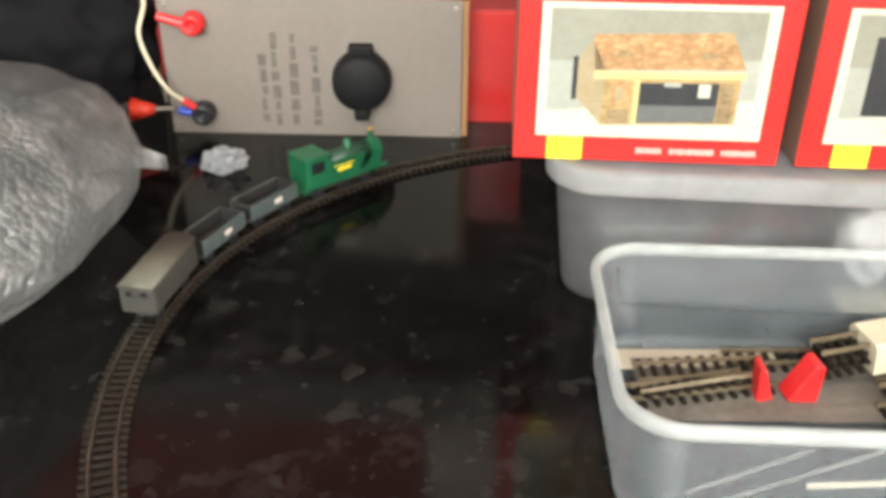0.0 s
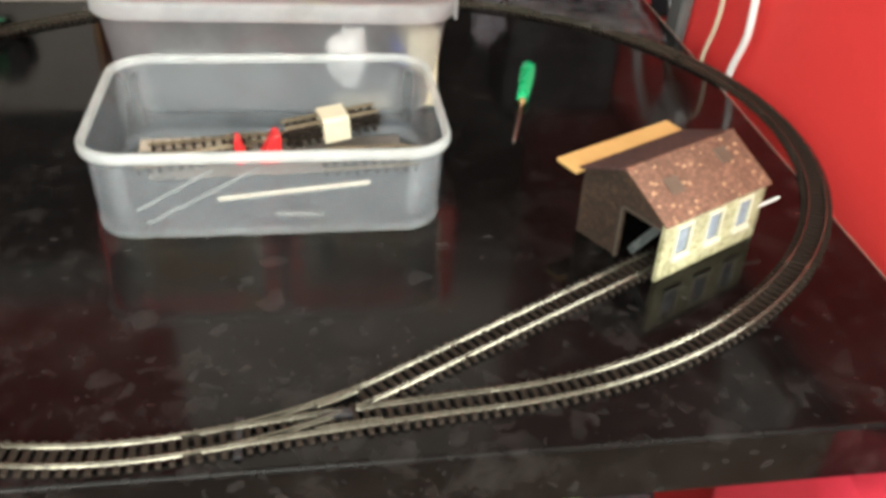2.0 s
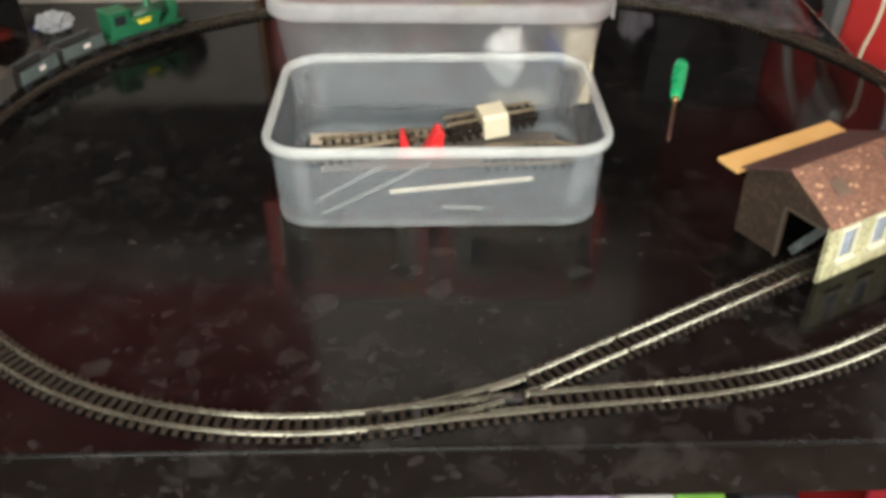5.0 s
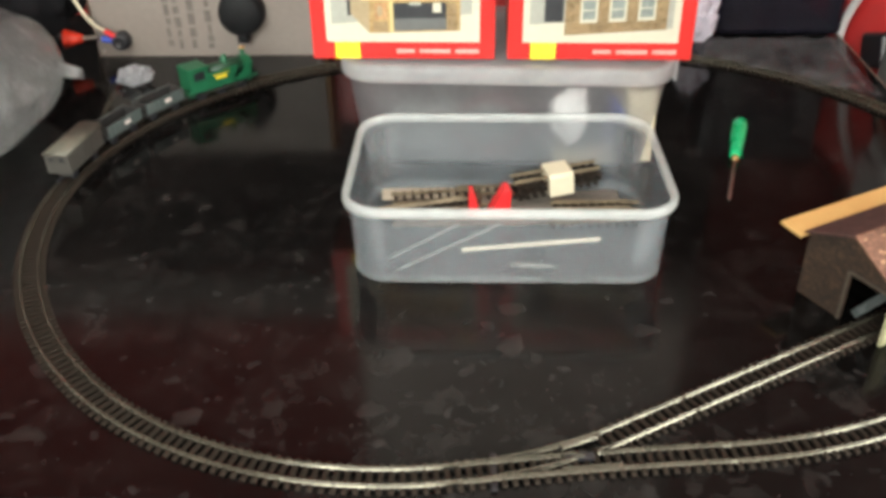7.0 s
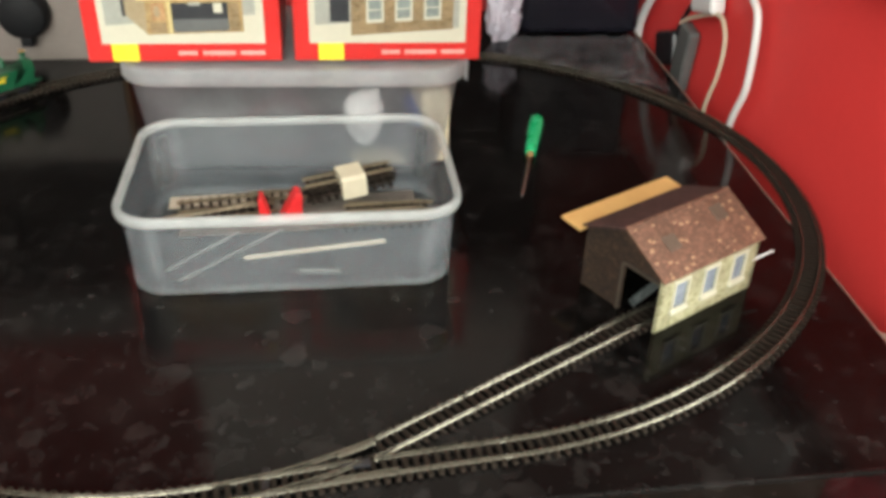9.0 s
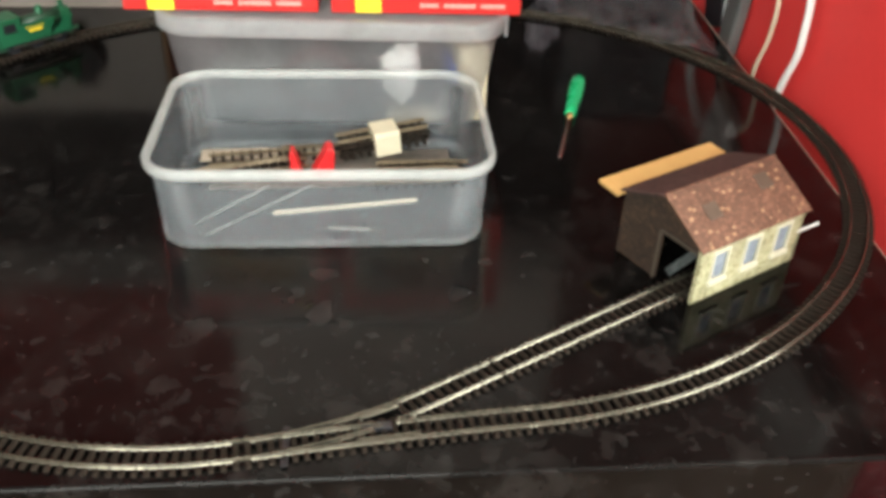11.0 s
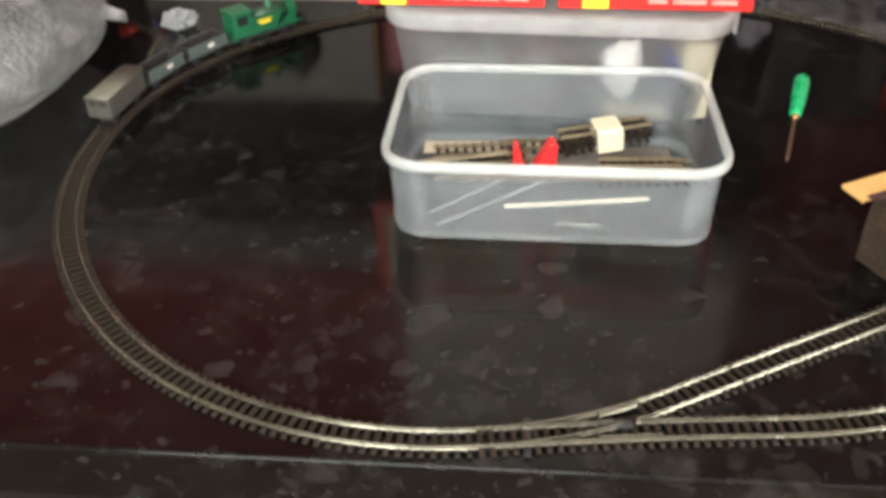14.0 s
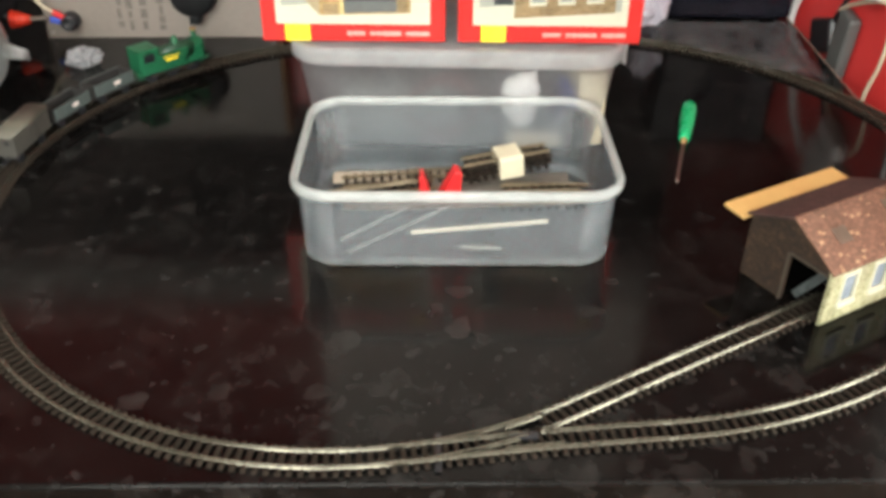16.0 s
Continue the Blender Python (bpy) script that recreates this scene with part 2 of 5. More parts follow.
TUB_RIM = milky_plastic("tub_rim_plastic", (0.86, 0.91, 0.90), 0.66, 0.28)
LID = milky_plastic("lid_plastic", (0.80, 0.84, 0.86), 0.60, 0.3)
BOX_RED = surface("red_carton", (0.52, 0.016, 0.014), (0.60, 0.024, 0.020), 0.32, fine=300, coarse=25, relief=0.05)
BOX_KRAFT = surface("grey_brown_carton_board", (0.20, 0.15, 0.11), (0.27, 0.21, 0.15), 0.8, fine=500, coarse=20)
BOX_CREAM = surface("cream_tray", (0.86, 0.83, 0.73), (0.90, 0.88, 0.79), 0.5, fine=300, coarse=20, relief=0.05)
YELLOW = surface("yellow_print", (0.85, 0.62, 0.03), (0.90, 0.70, 0.05), 0.35, fine=400, coarse=40, relief=0)
PINK_PRINT = surface("pale_pink_print", (0.62, 0.32, 0.28), (0.70, 0.40, 0.36), 0.4, relief=0)
PANEL_WHITE = surface("white_wagon_panel", (0.62, 0.52, 0.49), (0.70, 0.60, 0.56), 0.4, relief=0)
PRINT_CREAM = surface("cream_print", (0.50, 0.48, 0.38), (0.56, 0.54, 0.43), 0.4, fine=300, coarse=30, relief=0)
PRINT_GREY = surface("pale_grey_print", (0.28, 0.29, 0.25), (0.36, 0.365, 0.32), 0.45, fine=300, coarse=60, relief=0)
PRINT_OLIVE = surface("grey_olive_print", (0.20, 0.20, 0.16), (0.27, 0.27, 0.22), 0.45, fine=300, coarse=25, relief=0)
PRINT_DARK = surface("dark_print", (0.012, 0.014, 0.018), (0.030, 0.033, 0.036), 0.45, fine=400, coarse=90, relief=0)
PRINT_SHADE = surface("shaded_tan_print", (0.27, 0.21, 0.12), (0.36, 0.29, 0.18), 0.45, fine=500, coarse=90, relief=0)
PRINT_PANE = surface("grey_green_print", (0.12, 0.15, 0.14), (0.26, 0.30, 0.28), 0.4, fine=400, coarse=150, relief=0)
INK = surface("faded_ink", (0.085, 0.07, 0.062), (0.19, 0.16, 0.14), 0.6, fine=700, coarse=150, relief=0)
YELLOW_BRICK = stone_material("yellow_brickwork", (0.32, 0.20, 0.075), (0.44, 0.30, 0.13), (0.36, 0.26, 0.12), 330)
TILE_TAN = stone_material("tan_roof_tiles", (0.36, 0.19, 0.078), (0.48, 0.29, 0.14), (0.32, 0.18, 0.08), 300)
BROWN_BRICK = stone_material("brown_brickwork", (0.18, 0.12, 0.055), (0.30, 0.21, 0.105), (0.26, 0.19, 0.10), 400)
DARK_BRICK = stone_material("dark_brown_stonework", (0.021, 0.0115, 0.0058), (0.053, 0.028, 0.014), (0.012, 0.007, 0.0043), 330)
# Darker copy of the roof tiles: the back slope's shade is in the colour.
ROOF_SHADED = stone_material("shaded_roof_tiles", (0.055, 0.026, 0.024), (0.095, 0.045, 0.040), (0.045, 0.022, 0.020), 420)
PALE_STONE = stone_material("pale_green_yellow_stonework", (0.22, 0.215, 0.105), (0.46, 0.435, 0.27), (0.40, 0.38, 0.24), 380)
ROOF_TILE = stone_material("red_brown_roof_tiles", (0.13, 0.060, 0.038), (0.22, 0.110, 0.070), (0.13, 0.064, 0.042), 420)
ROOF_LIGHT = surface("brown_grey_pane", (0.085, 0.060, 0.044), (0.13, 0.09, 0.066), 0.5)
ROOF_PATCH = surface("pinkish_roof_flecks", (0.32, 0.17, 0.09), (0.46, 0.29, 0.18), 0.8, coarse=200)
TRIM_BROWN = surface("worn_brown_card_edge", (0.042, 0.031, 0.023), (0.065, 0.050, 0.038), 0.7)
# Grey for the strip that imitates a light streak in the shed's opening.
STREAK_GREY = surface("grey_opening_streak", (0.045, 0.052, 0.052), (0.075, 0.085, 0.085), 0.25)
SLATE_PANE = surface("grey_blue_pane", (0.17, 0.20, 0.25), (0.30, 0.34, 0.40), 0.2, fine=500, coarse=120, relief=0)
CREAM_FRAME = surface("cream_window_frame", (0.46, 0.44, 0.34), (0.54, 0.52, 0.42), 0.5, relief=0)
SHED_FRAME = surface("pale_green_cream_frame", (0.50, 0.49, 0.37), (0.62, 0.60, 0.47), 0.6, fine=600, coarse=120, relief=0)
GUTTER = surface("pale_yellow_board", (0.50, 0.41, 0.17), (0.57, 0.47, 0.22), 0.5, relief=0)
PINE = surface("bare_pine_strip", (0.52, 0.30, 0.10), (0.64, 0.40, 0.15), 0.6, fine=260, coarse=50, stretch=(12, 1, 1))
BLACK_PLASTIC = surface("black_plastic", (0.010, 0.010, 0.012), (0.020, 0.020, 0.024), 0.38, fine=500, coarse=40, relief=0.08)
GLOSS_BLACK = surface("gloss_black_plastic", (0.006, 0.006, 0.010), (0.012, 0.012, 0.018), 0.16, fine=300, coarse=20, relief=0.03)
GREY_PLASTIC = surface("grey_plastic", (0.085, 0.09, 0.09), (0.13, 0.135, 0.13), 0.45, fine=500, coarse=40)
WHITE_PLASTIC = surface("white_plastic", (0.74, 0.74, 0.73), (0.82, 0.82, 0.81), 0.35, fine=300, coarse=30, relief=0.04)
CREAM_CABLE = surface("cream_cable", (0.60, 0.52, 0.38), (0.68, 0.60, 0.46), 0.45, relief=0.04)
PANEL_CREAM = surface("off_white_painted_panel", (0.205, 0.172, 0.150), (0.25, 0.215, 0.19), 0.5, fine=200, coarse=12, relief=0.06)
WOOD_SIDE = surface("orange_brown_plywood", (0.28, 0.14, 0.055), (0.40, 0.21, 0.09), 0.65, fine=200, coarse=20, stretch=(1, 1, 8))
RED_PLASTIC = surface("red_plastic", (0.62, 0.018, 0.022), (0.72, 0.030, 0.030), 0.35, fine=400, coarse=60, relief=0.05)
ORANGE_RED = surface("orange_red_plastic", (0.58, 0.032, 0.014), (0.66, 0.045, 0.020), 0.4, relief=0.05)
BLUE_PLASTIC = surface("blue_plastic", (0.02, 0.06, 0.42), (0.04, 0.09, 0.50), 0.4, relief=0.05)
GREEN_HANDLE = surface("green_plastic_handle", (0.010, 0.42, 0.16), (0.020, 0.52, 0.21), 0.28, fine=400, coarse=40, relief=0.04)
DULL_PAPER = surface("grey_brown_paper", (0.10, 0.088, 0.075), (0.20, 0.175, 0.15), 0.8, fine=250, coarse=45)
PALE_CARD = surface("dull_beige_card", (0.40, 0.34, 0.26), (0.52, 0.46, 0.36), 0.8, fine=400, coarse=40)
CREAM_STRIP = surface("dull_cream_strip", (0.42, 0.38, 0.30), (0.52, 0.47, 0.38), 0.5)
DULL_STRIP = surface("dull_grey_strip", (0.15, 0.15, 0.14), (0.20, 0.195, 0.18), 0.5)
STEEL = surface("worn_steel", (0.42, 0.36, 0.31), (0.58, 0.52, 0.47), 0.35, metal=1.0, fine=700, coarse=60)
BRASS = surface("brass", (0.60, 0.38, 0.16), (0.72, 0.50, 0.24), 0.3, metal=1.0)
LOCO_GREEN = surface("loco_green_paint", (0.008, 0.088, 0.038), (0.014, 0.12, 0.053), 0.38, fine=500, coarse=60, relief=0.06)
LOCO_DARK = surface("loco_dark_green", (0.012, 0.045, 0.025), (0.020, 0.062, 0.035), 0.4, relief=0.05)
WAGON_GREY = surface("wagon_grey_green", (0.050, 0.064, 0.061), (0.080, 0.098, 0.094), 0.5, fine=500, coarse=80)
WAGON_BLACK = surface("wagon_black", (0.018, 0.017, 0.017), (0.034, 0.031, 0.030), 0.55, fine=500, coarse=80)
VAN_GREY = surface("van_grey_beige", (0.038, 0.035, 0.030), (0.058, 0.053, 0.046), 0.55, fine=500, coarse=80)
VAN_ROOF = surface("van_roof_beige", (0.066, 0.062, 0.048), (0.096, 0.089, 0.068), 0.55, fine=500, coarse=80)
TAPE = surface("cream_masking_tape", (0.56, 0.51, 0.37), (0.66, 0.60, 0.45), 0.6, fine=500, coarse=80)
BUBBLE = bubble_material()
WAD_FILM = milky_plastic("crumpled_clear_film", (0.55, 0.57, 0.60), 0.4, 0.2)
SHEET_FILM = milky_plastic("grey_clear_film", (0.30, 0.295, 0.315), 0.76, 0.08, 0.0, 0.24)
CLOTH_PINK = patterned_cloth()
LILAC_FILM = surface("lilac_white_paper", (0.62, 0.60, 0.70), (0.74, 0.72, 0.80), 0.3, relief=0.05)
LIME = surface("lime_green_card", (0.20, 0.52, 0.07), (0.28, 0.60, 0.12), 0.45)
GREEN_CARD = surface("mid_green_card", (0.05, 0.28, 0.04), (0.08, 0.36, 0.07), 0.45)
LILAC = surface("pale_lilac_card", (0.55, 0.45, 0.66), (0.66, 0.58, 0.74), 0.45)
RED_CLOTH = surface("red_cloth", (0.55, 0.02, 0.04), (0.66, 0.03, 0.06), 0.8, fine=300, coarse=30)
KNOB_BLACK = surface("matt_black_knob", (0.007, 0.007, 0.008), (0.013, 0.013, 0.014), 0.6, fine=500, coarse=40, relief=0.08, spec=0.2)
BLACK_CLOTH = surface("black_fabric", (0.004, 0.004, 0.005), (0.008, 0.007, 0.008), 0.8, fine=500, coarse=30, relief=0.4, relief_mm=0.8, spec=0.12)
DARK_RED_CLOTH = surface("dark_red_fabric", (0.05, 0.004, 0.005), (0.08, 0.007, 0.008), 0.75, fine=500, coarse=30)
TEAL = surface("teal_plastic", (0.010, 0.075, 0.058), (0.014, 0.10, 0.078), 0.35)

# ---------------------------------------------------------------- mesh helpers


def P(x, y, z=0.0):
    """A place on the plan: decimetres on the worktop, height above it."""
    return Vector((x * 0.1, y * 0.1, TOP + z * 0.1))


def part(name, bm, material, parent=None, label="", smooth=False):
    me = bpy.data.meshes.new(name)
    bmesh.ops.recalc_face_normals(bm, faces=bm.faces)
    bm.to_mesh(me)
    bm.free()
    me.materials.append(material)
    if smooth:
        me.shade_smooth()
    ob = new(name, me)
    if parent is not None:
        ob.parent = parent
    if label:
        ob["label"] = label
    return ob


def thing(name, m, label, category, group="", kind=""):
    ob = new(name)
    ob.empty_display_size = 0.02
    ob.matrix_world = m
    return tagged(ob, label, category, group, kind)


def box(bm, c, s, bev=0.0, rot=None, seg=2):
    """A block with its centre c and its size s, edges rounded by bev."""
    r = bmesh.ops.create_cube(bm, size=1.0)
    vs = r["verts"]
    bmesh.ops.scale(bm, vec=s, verts=vs)
    if bev:
        es = list({e for v in vs for e in v.link_edges})
        out = bmesh.ops.bevel(bm, geom=es, offset=bev, segments=seg, affect="EDGES", profile=0.5)
        vs = list({v for f in out["faces"] for v in f.verts} | {v for v in vs if v.is_valid})
    if rot is not None:
        bmesh.ops.rotate(bm, cent=(0, 0, 0), matrix=rot, verts=vs)
    bmesh.ops.translate(bm, vec=c, verts=vs)
    return vs


def block(c, s, bev=0.0, rot=None):
    bm = bmesh.new()
    box(bm, c, s, bev, rot)
    return bm


def rod(bm, a, b, r1, r2=None, n=12):
    """A round bar from a to b."""
    a, b = Vector(a), Vector(b)
    d = b - a
    q = d.to_track_quat("Z", "Y").to_matrix().to_4x4()
    m = Matrix.Translation((a + b) / 2) @ q
    return bmesh.ops.create_cone(bm, cap_ends=True, segments=n, radius1=r1, radius2=r1 if r2 is None else r2, depth=d.length, matrix=m)["verts"]


def loft(bm, rings, close=True, cap0=False, cap1=False):
    """Skin a list of rings of points."""
    vr = [[bm.verts.new(p) for p in ring] for ring in rings]
    n = len(vr[0])
    for a, b in zip(vr, vr[1:]):
        for i in range(n if close else n - 1):
            j = (i + 1) % n
            bm.faces.new((a[i], a[j], b[j], b[i]))
    if cap0:
        bm.faces.new(vr[0][::-1])
    if cap1:
        bm.faces.new(vr[-1])
    return vr


def lathe(profile, n=24, axis="Z"):
    bm = bmesh.new()
    rings = []
    for r, h in profile:
        ring = []
        for i in range(n):
            a = 2 * math.pi * i / n
            p = (r * math.cos(a), r * math.sin(a), h)
            ring.append(p if axis == "Z" else (h, p[0], p[1]) if axis == "X" else (p[0], h, p[1]))
        rings.append(ring)
    loft(bm, rings, True, True, True)
    return bm


def rounded_rect(w, d, r, z, n=8, cx=0.0, cy=0.0):
    pts = []
    for sx, sy, a0 in ((1, 1, 0), (-1, 1, 90), (-1, -1, 180), (1, -1, 270)):
        for i in range(n + 1):
            a = radians(a0 + 90 * i / n)
            pts.append((cx + sx * (w / 2 - r) + r * math.cos(a), cy + sy * (d / 2 - r) + r * math.sin(a), z))
    return pts


def tube(points, r, n=10, smooth_steps=6):
    """A cable through the given places."""
    pts = [Vector(p) for p in points]
    fine = []
    for i in range(len(pts) - 1):
        p0, p1, p2, p3 = pts[max(i - 1, 0)], pts[i], pts[i + 1], pts[min(i + 2, len(pts) - 1)]
        for k in range(smooth_steps):
            t = k / smooth_steps
            fine.append(0.5 * ((2 * p1) + (p2 - p0) * t + (2 * p0 - 5 * p1 + 4 * p2 - p3) * t * t + (3 * p1 - p0 - 3 * p2 + p3) * t ** 3))
    fine.append(pts[-1])
    bm = bmesh.new()
    rings = []
    up = Vector((0.3, 0.2, 1)).normalized()
    for i, p in enumerate(fine):
        d = (fine[min(i + 1, len(fine) - 1)] - fine[max(i - 1, 0)]).normalized()
        side = d.cross(up).normalized()
        top = side.cross(d)
        up = top
        rings.append([p + r * (math.cos(2 * math.pi * k / n) * side + math.sin(2 * math.pi * k / n) * top) for k in range(n)])
    loft(bm, rings, True, True, True)
    return bm


def slab(pts, z0, z1):
    """A prism over a plan outline."""
    bm = bmesh.new()
    loft(bm, [[(x, y, z0) for x, y in pts], [(x, y, z1) for x, y in pts]], True, True, True)
    return bm

# ---------------------------------------------------------------- the room
WALL_X = 0.333       # face of the red wall beside the worktop


def setting(name, bm, material, label, category="wall"):
    return tagged(part(name, bm, material), label, category, kind="structure")


setting("floor", block(((ROOM_X0 + ROOM_X1) / 2, (ROOM_Y0 + ROOM_Y1) / 2, -0.05), (ROOM_X1 - ROOM_X0 + 0.4, ROOM_Y1 - ROOM_Y0 + 0.4, 0.1)), FLOOR_WOOD,
        "dark brown boarded floor", "floor")
setting("ceiling", block(((ROOM_X0 + ROOM_X1) / 2, (ROOM_Y0 + ROOM_Y1) / 2, ROOM_H + 0.05), (ROOM_X1 - ROOM_X0 + 0.4, ROOM_Y1 - ROOM_Y0 + 0.4, 0.1)), CEILING_PAINT,
        "plain off-white ceiling", "ceiling")
setting("wall_red_stub", block((WALL_X + 0.05, (ROOM_Y1 - 0.130) / 2, ROOM_H / 2), (0.10, ROOM_Y1 + 0.130, ROOM_H), 0.002), RED_WALL,
        "bright red painted wall beside the worktop's end")
# Dimness put into this wall's colour; the side wall keeps the full red.
setting("wall_north", block(((ROOM_X0 + ROOM_X1) / 2, ROOM_Y1 + 0.06, ROOM_H / 2), (ROOM_X1 - ROOM_X0 + 0.24, 0.12, ROOM_H)), DIMMED_NORTH_RED,
        "red wall behind the worktop, colour darkened to dim its reflection")

def window_wall(name, turned, a0, a1, win, at, label):
    """A wall with a window: four pieces round the opening, in one mesh."""
    bm = bmesh.new()
    w0, w1, z0, z1 = win

    def piece(u0, u1, v0, v1):
        c, d = (u0 + u1) / 2, u1 - u0
        if turned:
            box(bm, (at, c, (v0 + v1) / 2), (0.12, d, v1 - v0))
        else:
            box(bm, (c, at, (v0 + v1) / 2), (d, 0.12, v1 - v0))

    piece(a0, w0, 0, ROOM_H)
    piece(w1, a1, 0, ROOM_H)
    piece(w0, w1, 0, z0)
    piece(w0, w1, z1, ROOM_H)
    setting(name, bm, WHITE_PAINT, label)


window_wall("wall_south", False, ROOM_X0 - 0.12, ROOM_X1 + 0.12, SOUTH_WIN, ROOM_Y0 - 0.06, "white wall with a wide window opening")
setting("wall_west", block((ROOM_X0 - 0.06, (ROOM_Y0 + ROOM_Y1) / 2, ROOM_H / 2), (0.12, ROOM_Y1 - ROOM_Y0, ROOM_H)), WHITE_PAINT, "plain white wall")
window_wall("wall_east", True, ROOM_Y0, ROOM_Y1, EAST_WIN, ROOM_X1 + 0.06, "white wall with a window opening")
setting("wall_panel", block((0.052, ROOM_Y1 - 0.012, 1.83), (0.56, 0.022, 0.76), 0.004), PANEL_GREY, "pale grey flat panel fixed to the red wall", "panel")
setting("dado_rail", block((-1.11, ROOM_Y1 - 0.014, 1.475), (2.96, 0.026, 0.085), 0.006), DADO_GREY, "pale horizontal rail along the red wall", "trim")
setting("wall_cladding", block((-1.11, ROOM_Y1 - 0.008, 1.20), (2.96, 0.014, 0.44), 0.003), DARK_PANEL, "dark cladding on the lower red wall", "panel")

# Added board, never in view: weakens the red wall's reflection in the granite.
setting("reflection_dimming_board", block((WALL_X - 0.007, (ROOM_Y1 - 0.145) / 2, 1.7135), (0.012, ROOM_Y1 + 0.08, 1.333), 0.003), DIMMING_RED_BOARD, "unseen dark red board added to dim the upper wall's reflection", "panel")

# ---------------------------------------------------------------- the worktop


def worktop():
    th = 0.031
    out = [(-1.40, -0.1665), (0.2867, -0.1665), (0.3118, 0.490), (-1.40, 0.490)]
    bm = slab(out, TOP - th, TOP)
    es = [e for e in bm.edges if all(v.co.y < -0.15 for v in e.verts) and all(v.co.z > TOP - 1e-5 for v in e.verts)]
    bmesh.ops.bevel(bm, geom=es, offset=0.0022, segments=3, affect="EDGES", profile=0.5)
    es = [e for e in bm.edges if all(v.co.x > 0.28 for v in e.verts) and all(v.co.z > TOP - 1e-5 for v in e.verts) and e.calc_length() > 0.2]
    bmesh.ops.bevel(bm, geom=es, offset=0.0012, segments=2, affect="EDGES", profile=0.5)
    ob = part("worktop", bm, GRANITE)
    tagged(ob, "polished black-brown granite worktop with grey flecks", "worktop", kind="structure")
    edge = slab([(0.2873, -0.155), (0.2885, -0.155), (0.3130, 0.488), (0.3118, 0.488)], TOP - 0.0040, TOP - 0.0008)
    part("bare_edge", edge, BARE_EDGE, ob, "unpolished pale brown edge")


worktop()
setting("worktop_support", block((-0.62, 0.31, (TOP - 0.032) / 2), (1.56, 0.38, TOP - 0.032), 0.004), DARK_PANEL, "dark cabinet body carrying the worktop", "cabinet")

# ---------------------------------------------------------------- the railway track
# The oval, anticlockwise from the front: length and curvature of each piece, in decimetres.
OVAL_START = (-0.5584, -1.5159, 0.1415)
OVAL = [(1.2516, -0.0501), (2.0219, 0.3619), (2.0252, 0.4061), (2.0243, 0.4035), (2.0264, 0.3857),
        (1.0819, -0.0205), (1.9727, 0.3410), (2.0238, 0.4181), (2.0752, 0.3651), (2.1205, 0.4429)]
SIDING_START = (-0.5584, -1.5159, 0.1415)
SIDING = [(0.8364, 0.4413), (0.40, 0.0), (1.80, 0.0)]
STEP = 0.02


def trace(start, pieces):
    """Places and headings along a run of track pieces: one list for each piece."""
    x, y, h = start
    runs = []
    for length, k in pieces:
        n = max(4, round(length / STEP))
        ds = length / n
        run = [(x, y, h)]
        for _ in range(n):
            hm = h + k * ds / 2
            x, y, h = x + math.cos(hm) * ds, y + math.sin(hm) * ds, h + k * ds
            run.append((x, y, h))
        runs.append(run)
    return runs


OVAL_RUNS = trace(OVAL_START, OVAL)
SIDING_RUNS = trace(SIDING_START, SIDING)
RAIL_OFF = 0.0500     # half the spacing of the rails' middles
SLEEPER_TOP, RAIL_TOP = 0.019, 0.040


def rail_mesh(run, off, start=0.0, end=1.0):
    """A flat-bottomed rail swept along a run at a sideways offset."""
    prof = [(-0.009, 0.0), (0.009, 0.0), (0.0085, 0.003), (0.0026, 0.005), (0.0026, 0.012), (0.0046, 0.0145), (0.0048, 0.0188), (0.0038, 0.0206), (0.0016, 0.0212),
            (-0.0016, 0.0212), (-0.0038, 0.0206), (-0.0048, 0.0188), (-0.0046, 0.0145), (-0.0026, 0.012), (-0.0026, 0.005), (-0.0085, 0.003)]
    n = len(run) - 1
    rings = []
    for x, y, h in run[round(start * n):round(end * n) + 1]:
        sx, sy = math.sin(h), -math.cos(h)
        rings.append([P(x + sx * (off + u), y + sy * (off + u), SLEEPER_TOP + v) for u, v in prof])
    bm = bmesh.new()
    loft(bm, rings, True, True, True)
    return bm


def sleeper_data():
    bm = bmesh.new()
    box(bm, (0, 0, 0.00095), (0.0023, 0.0178, 0.0019), 0.0003, seg=1)
    for s in (-1, 1):
        for d in (-1, 1):
            box(bm, (0, s * 0.0050 + d * 0.0013, 0.0021), (0.0016, 0.0009, 0.0006))
    me = bpy.data.meshes.new("sleeper")
    bm.to_mesh(me)
    bm.free()
    me.materials.append(SLEEPER)
    return me


SLEEPER_MESH = sleeper_data()
SLEEPER_GAP = 0.049


def lay_sleepers(run, parent, length, wide=None):
    count = max(2, round(length / SLEEPER_GAP))
    for i in range(count):
        f = (i + 0.5) / count * (len(run) - 1)
        a, b, t = run[int(f)], run[min(int(f) + 1, len(run) - 1)], f - int(f)
        x, y, h = (a[k] + (b[k] - a[k]) * t for k in range(3))
        ob = new("sleeper", SLEEPER_MESH)
        ob.parent = parent
        ob.matrix_basis = Matrix.Translation(P(x, y)) @ Matrix.Rotation(h, 4, "Z")
        if wide is not None:
            w = wide(x, y)
            ob.matrix_basis = Matrix.Translation(P(x, y) + Vector((-math.sin(h), math.cos(h), 0)) * (w - 1) * 0.0086) @ Matrix.Rotation(h, 4, "Z") @ Matrix.Diagonal((1, w, 1, 1))


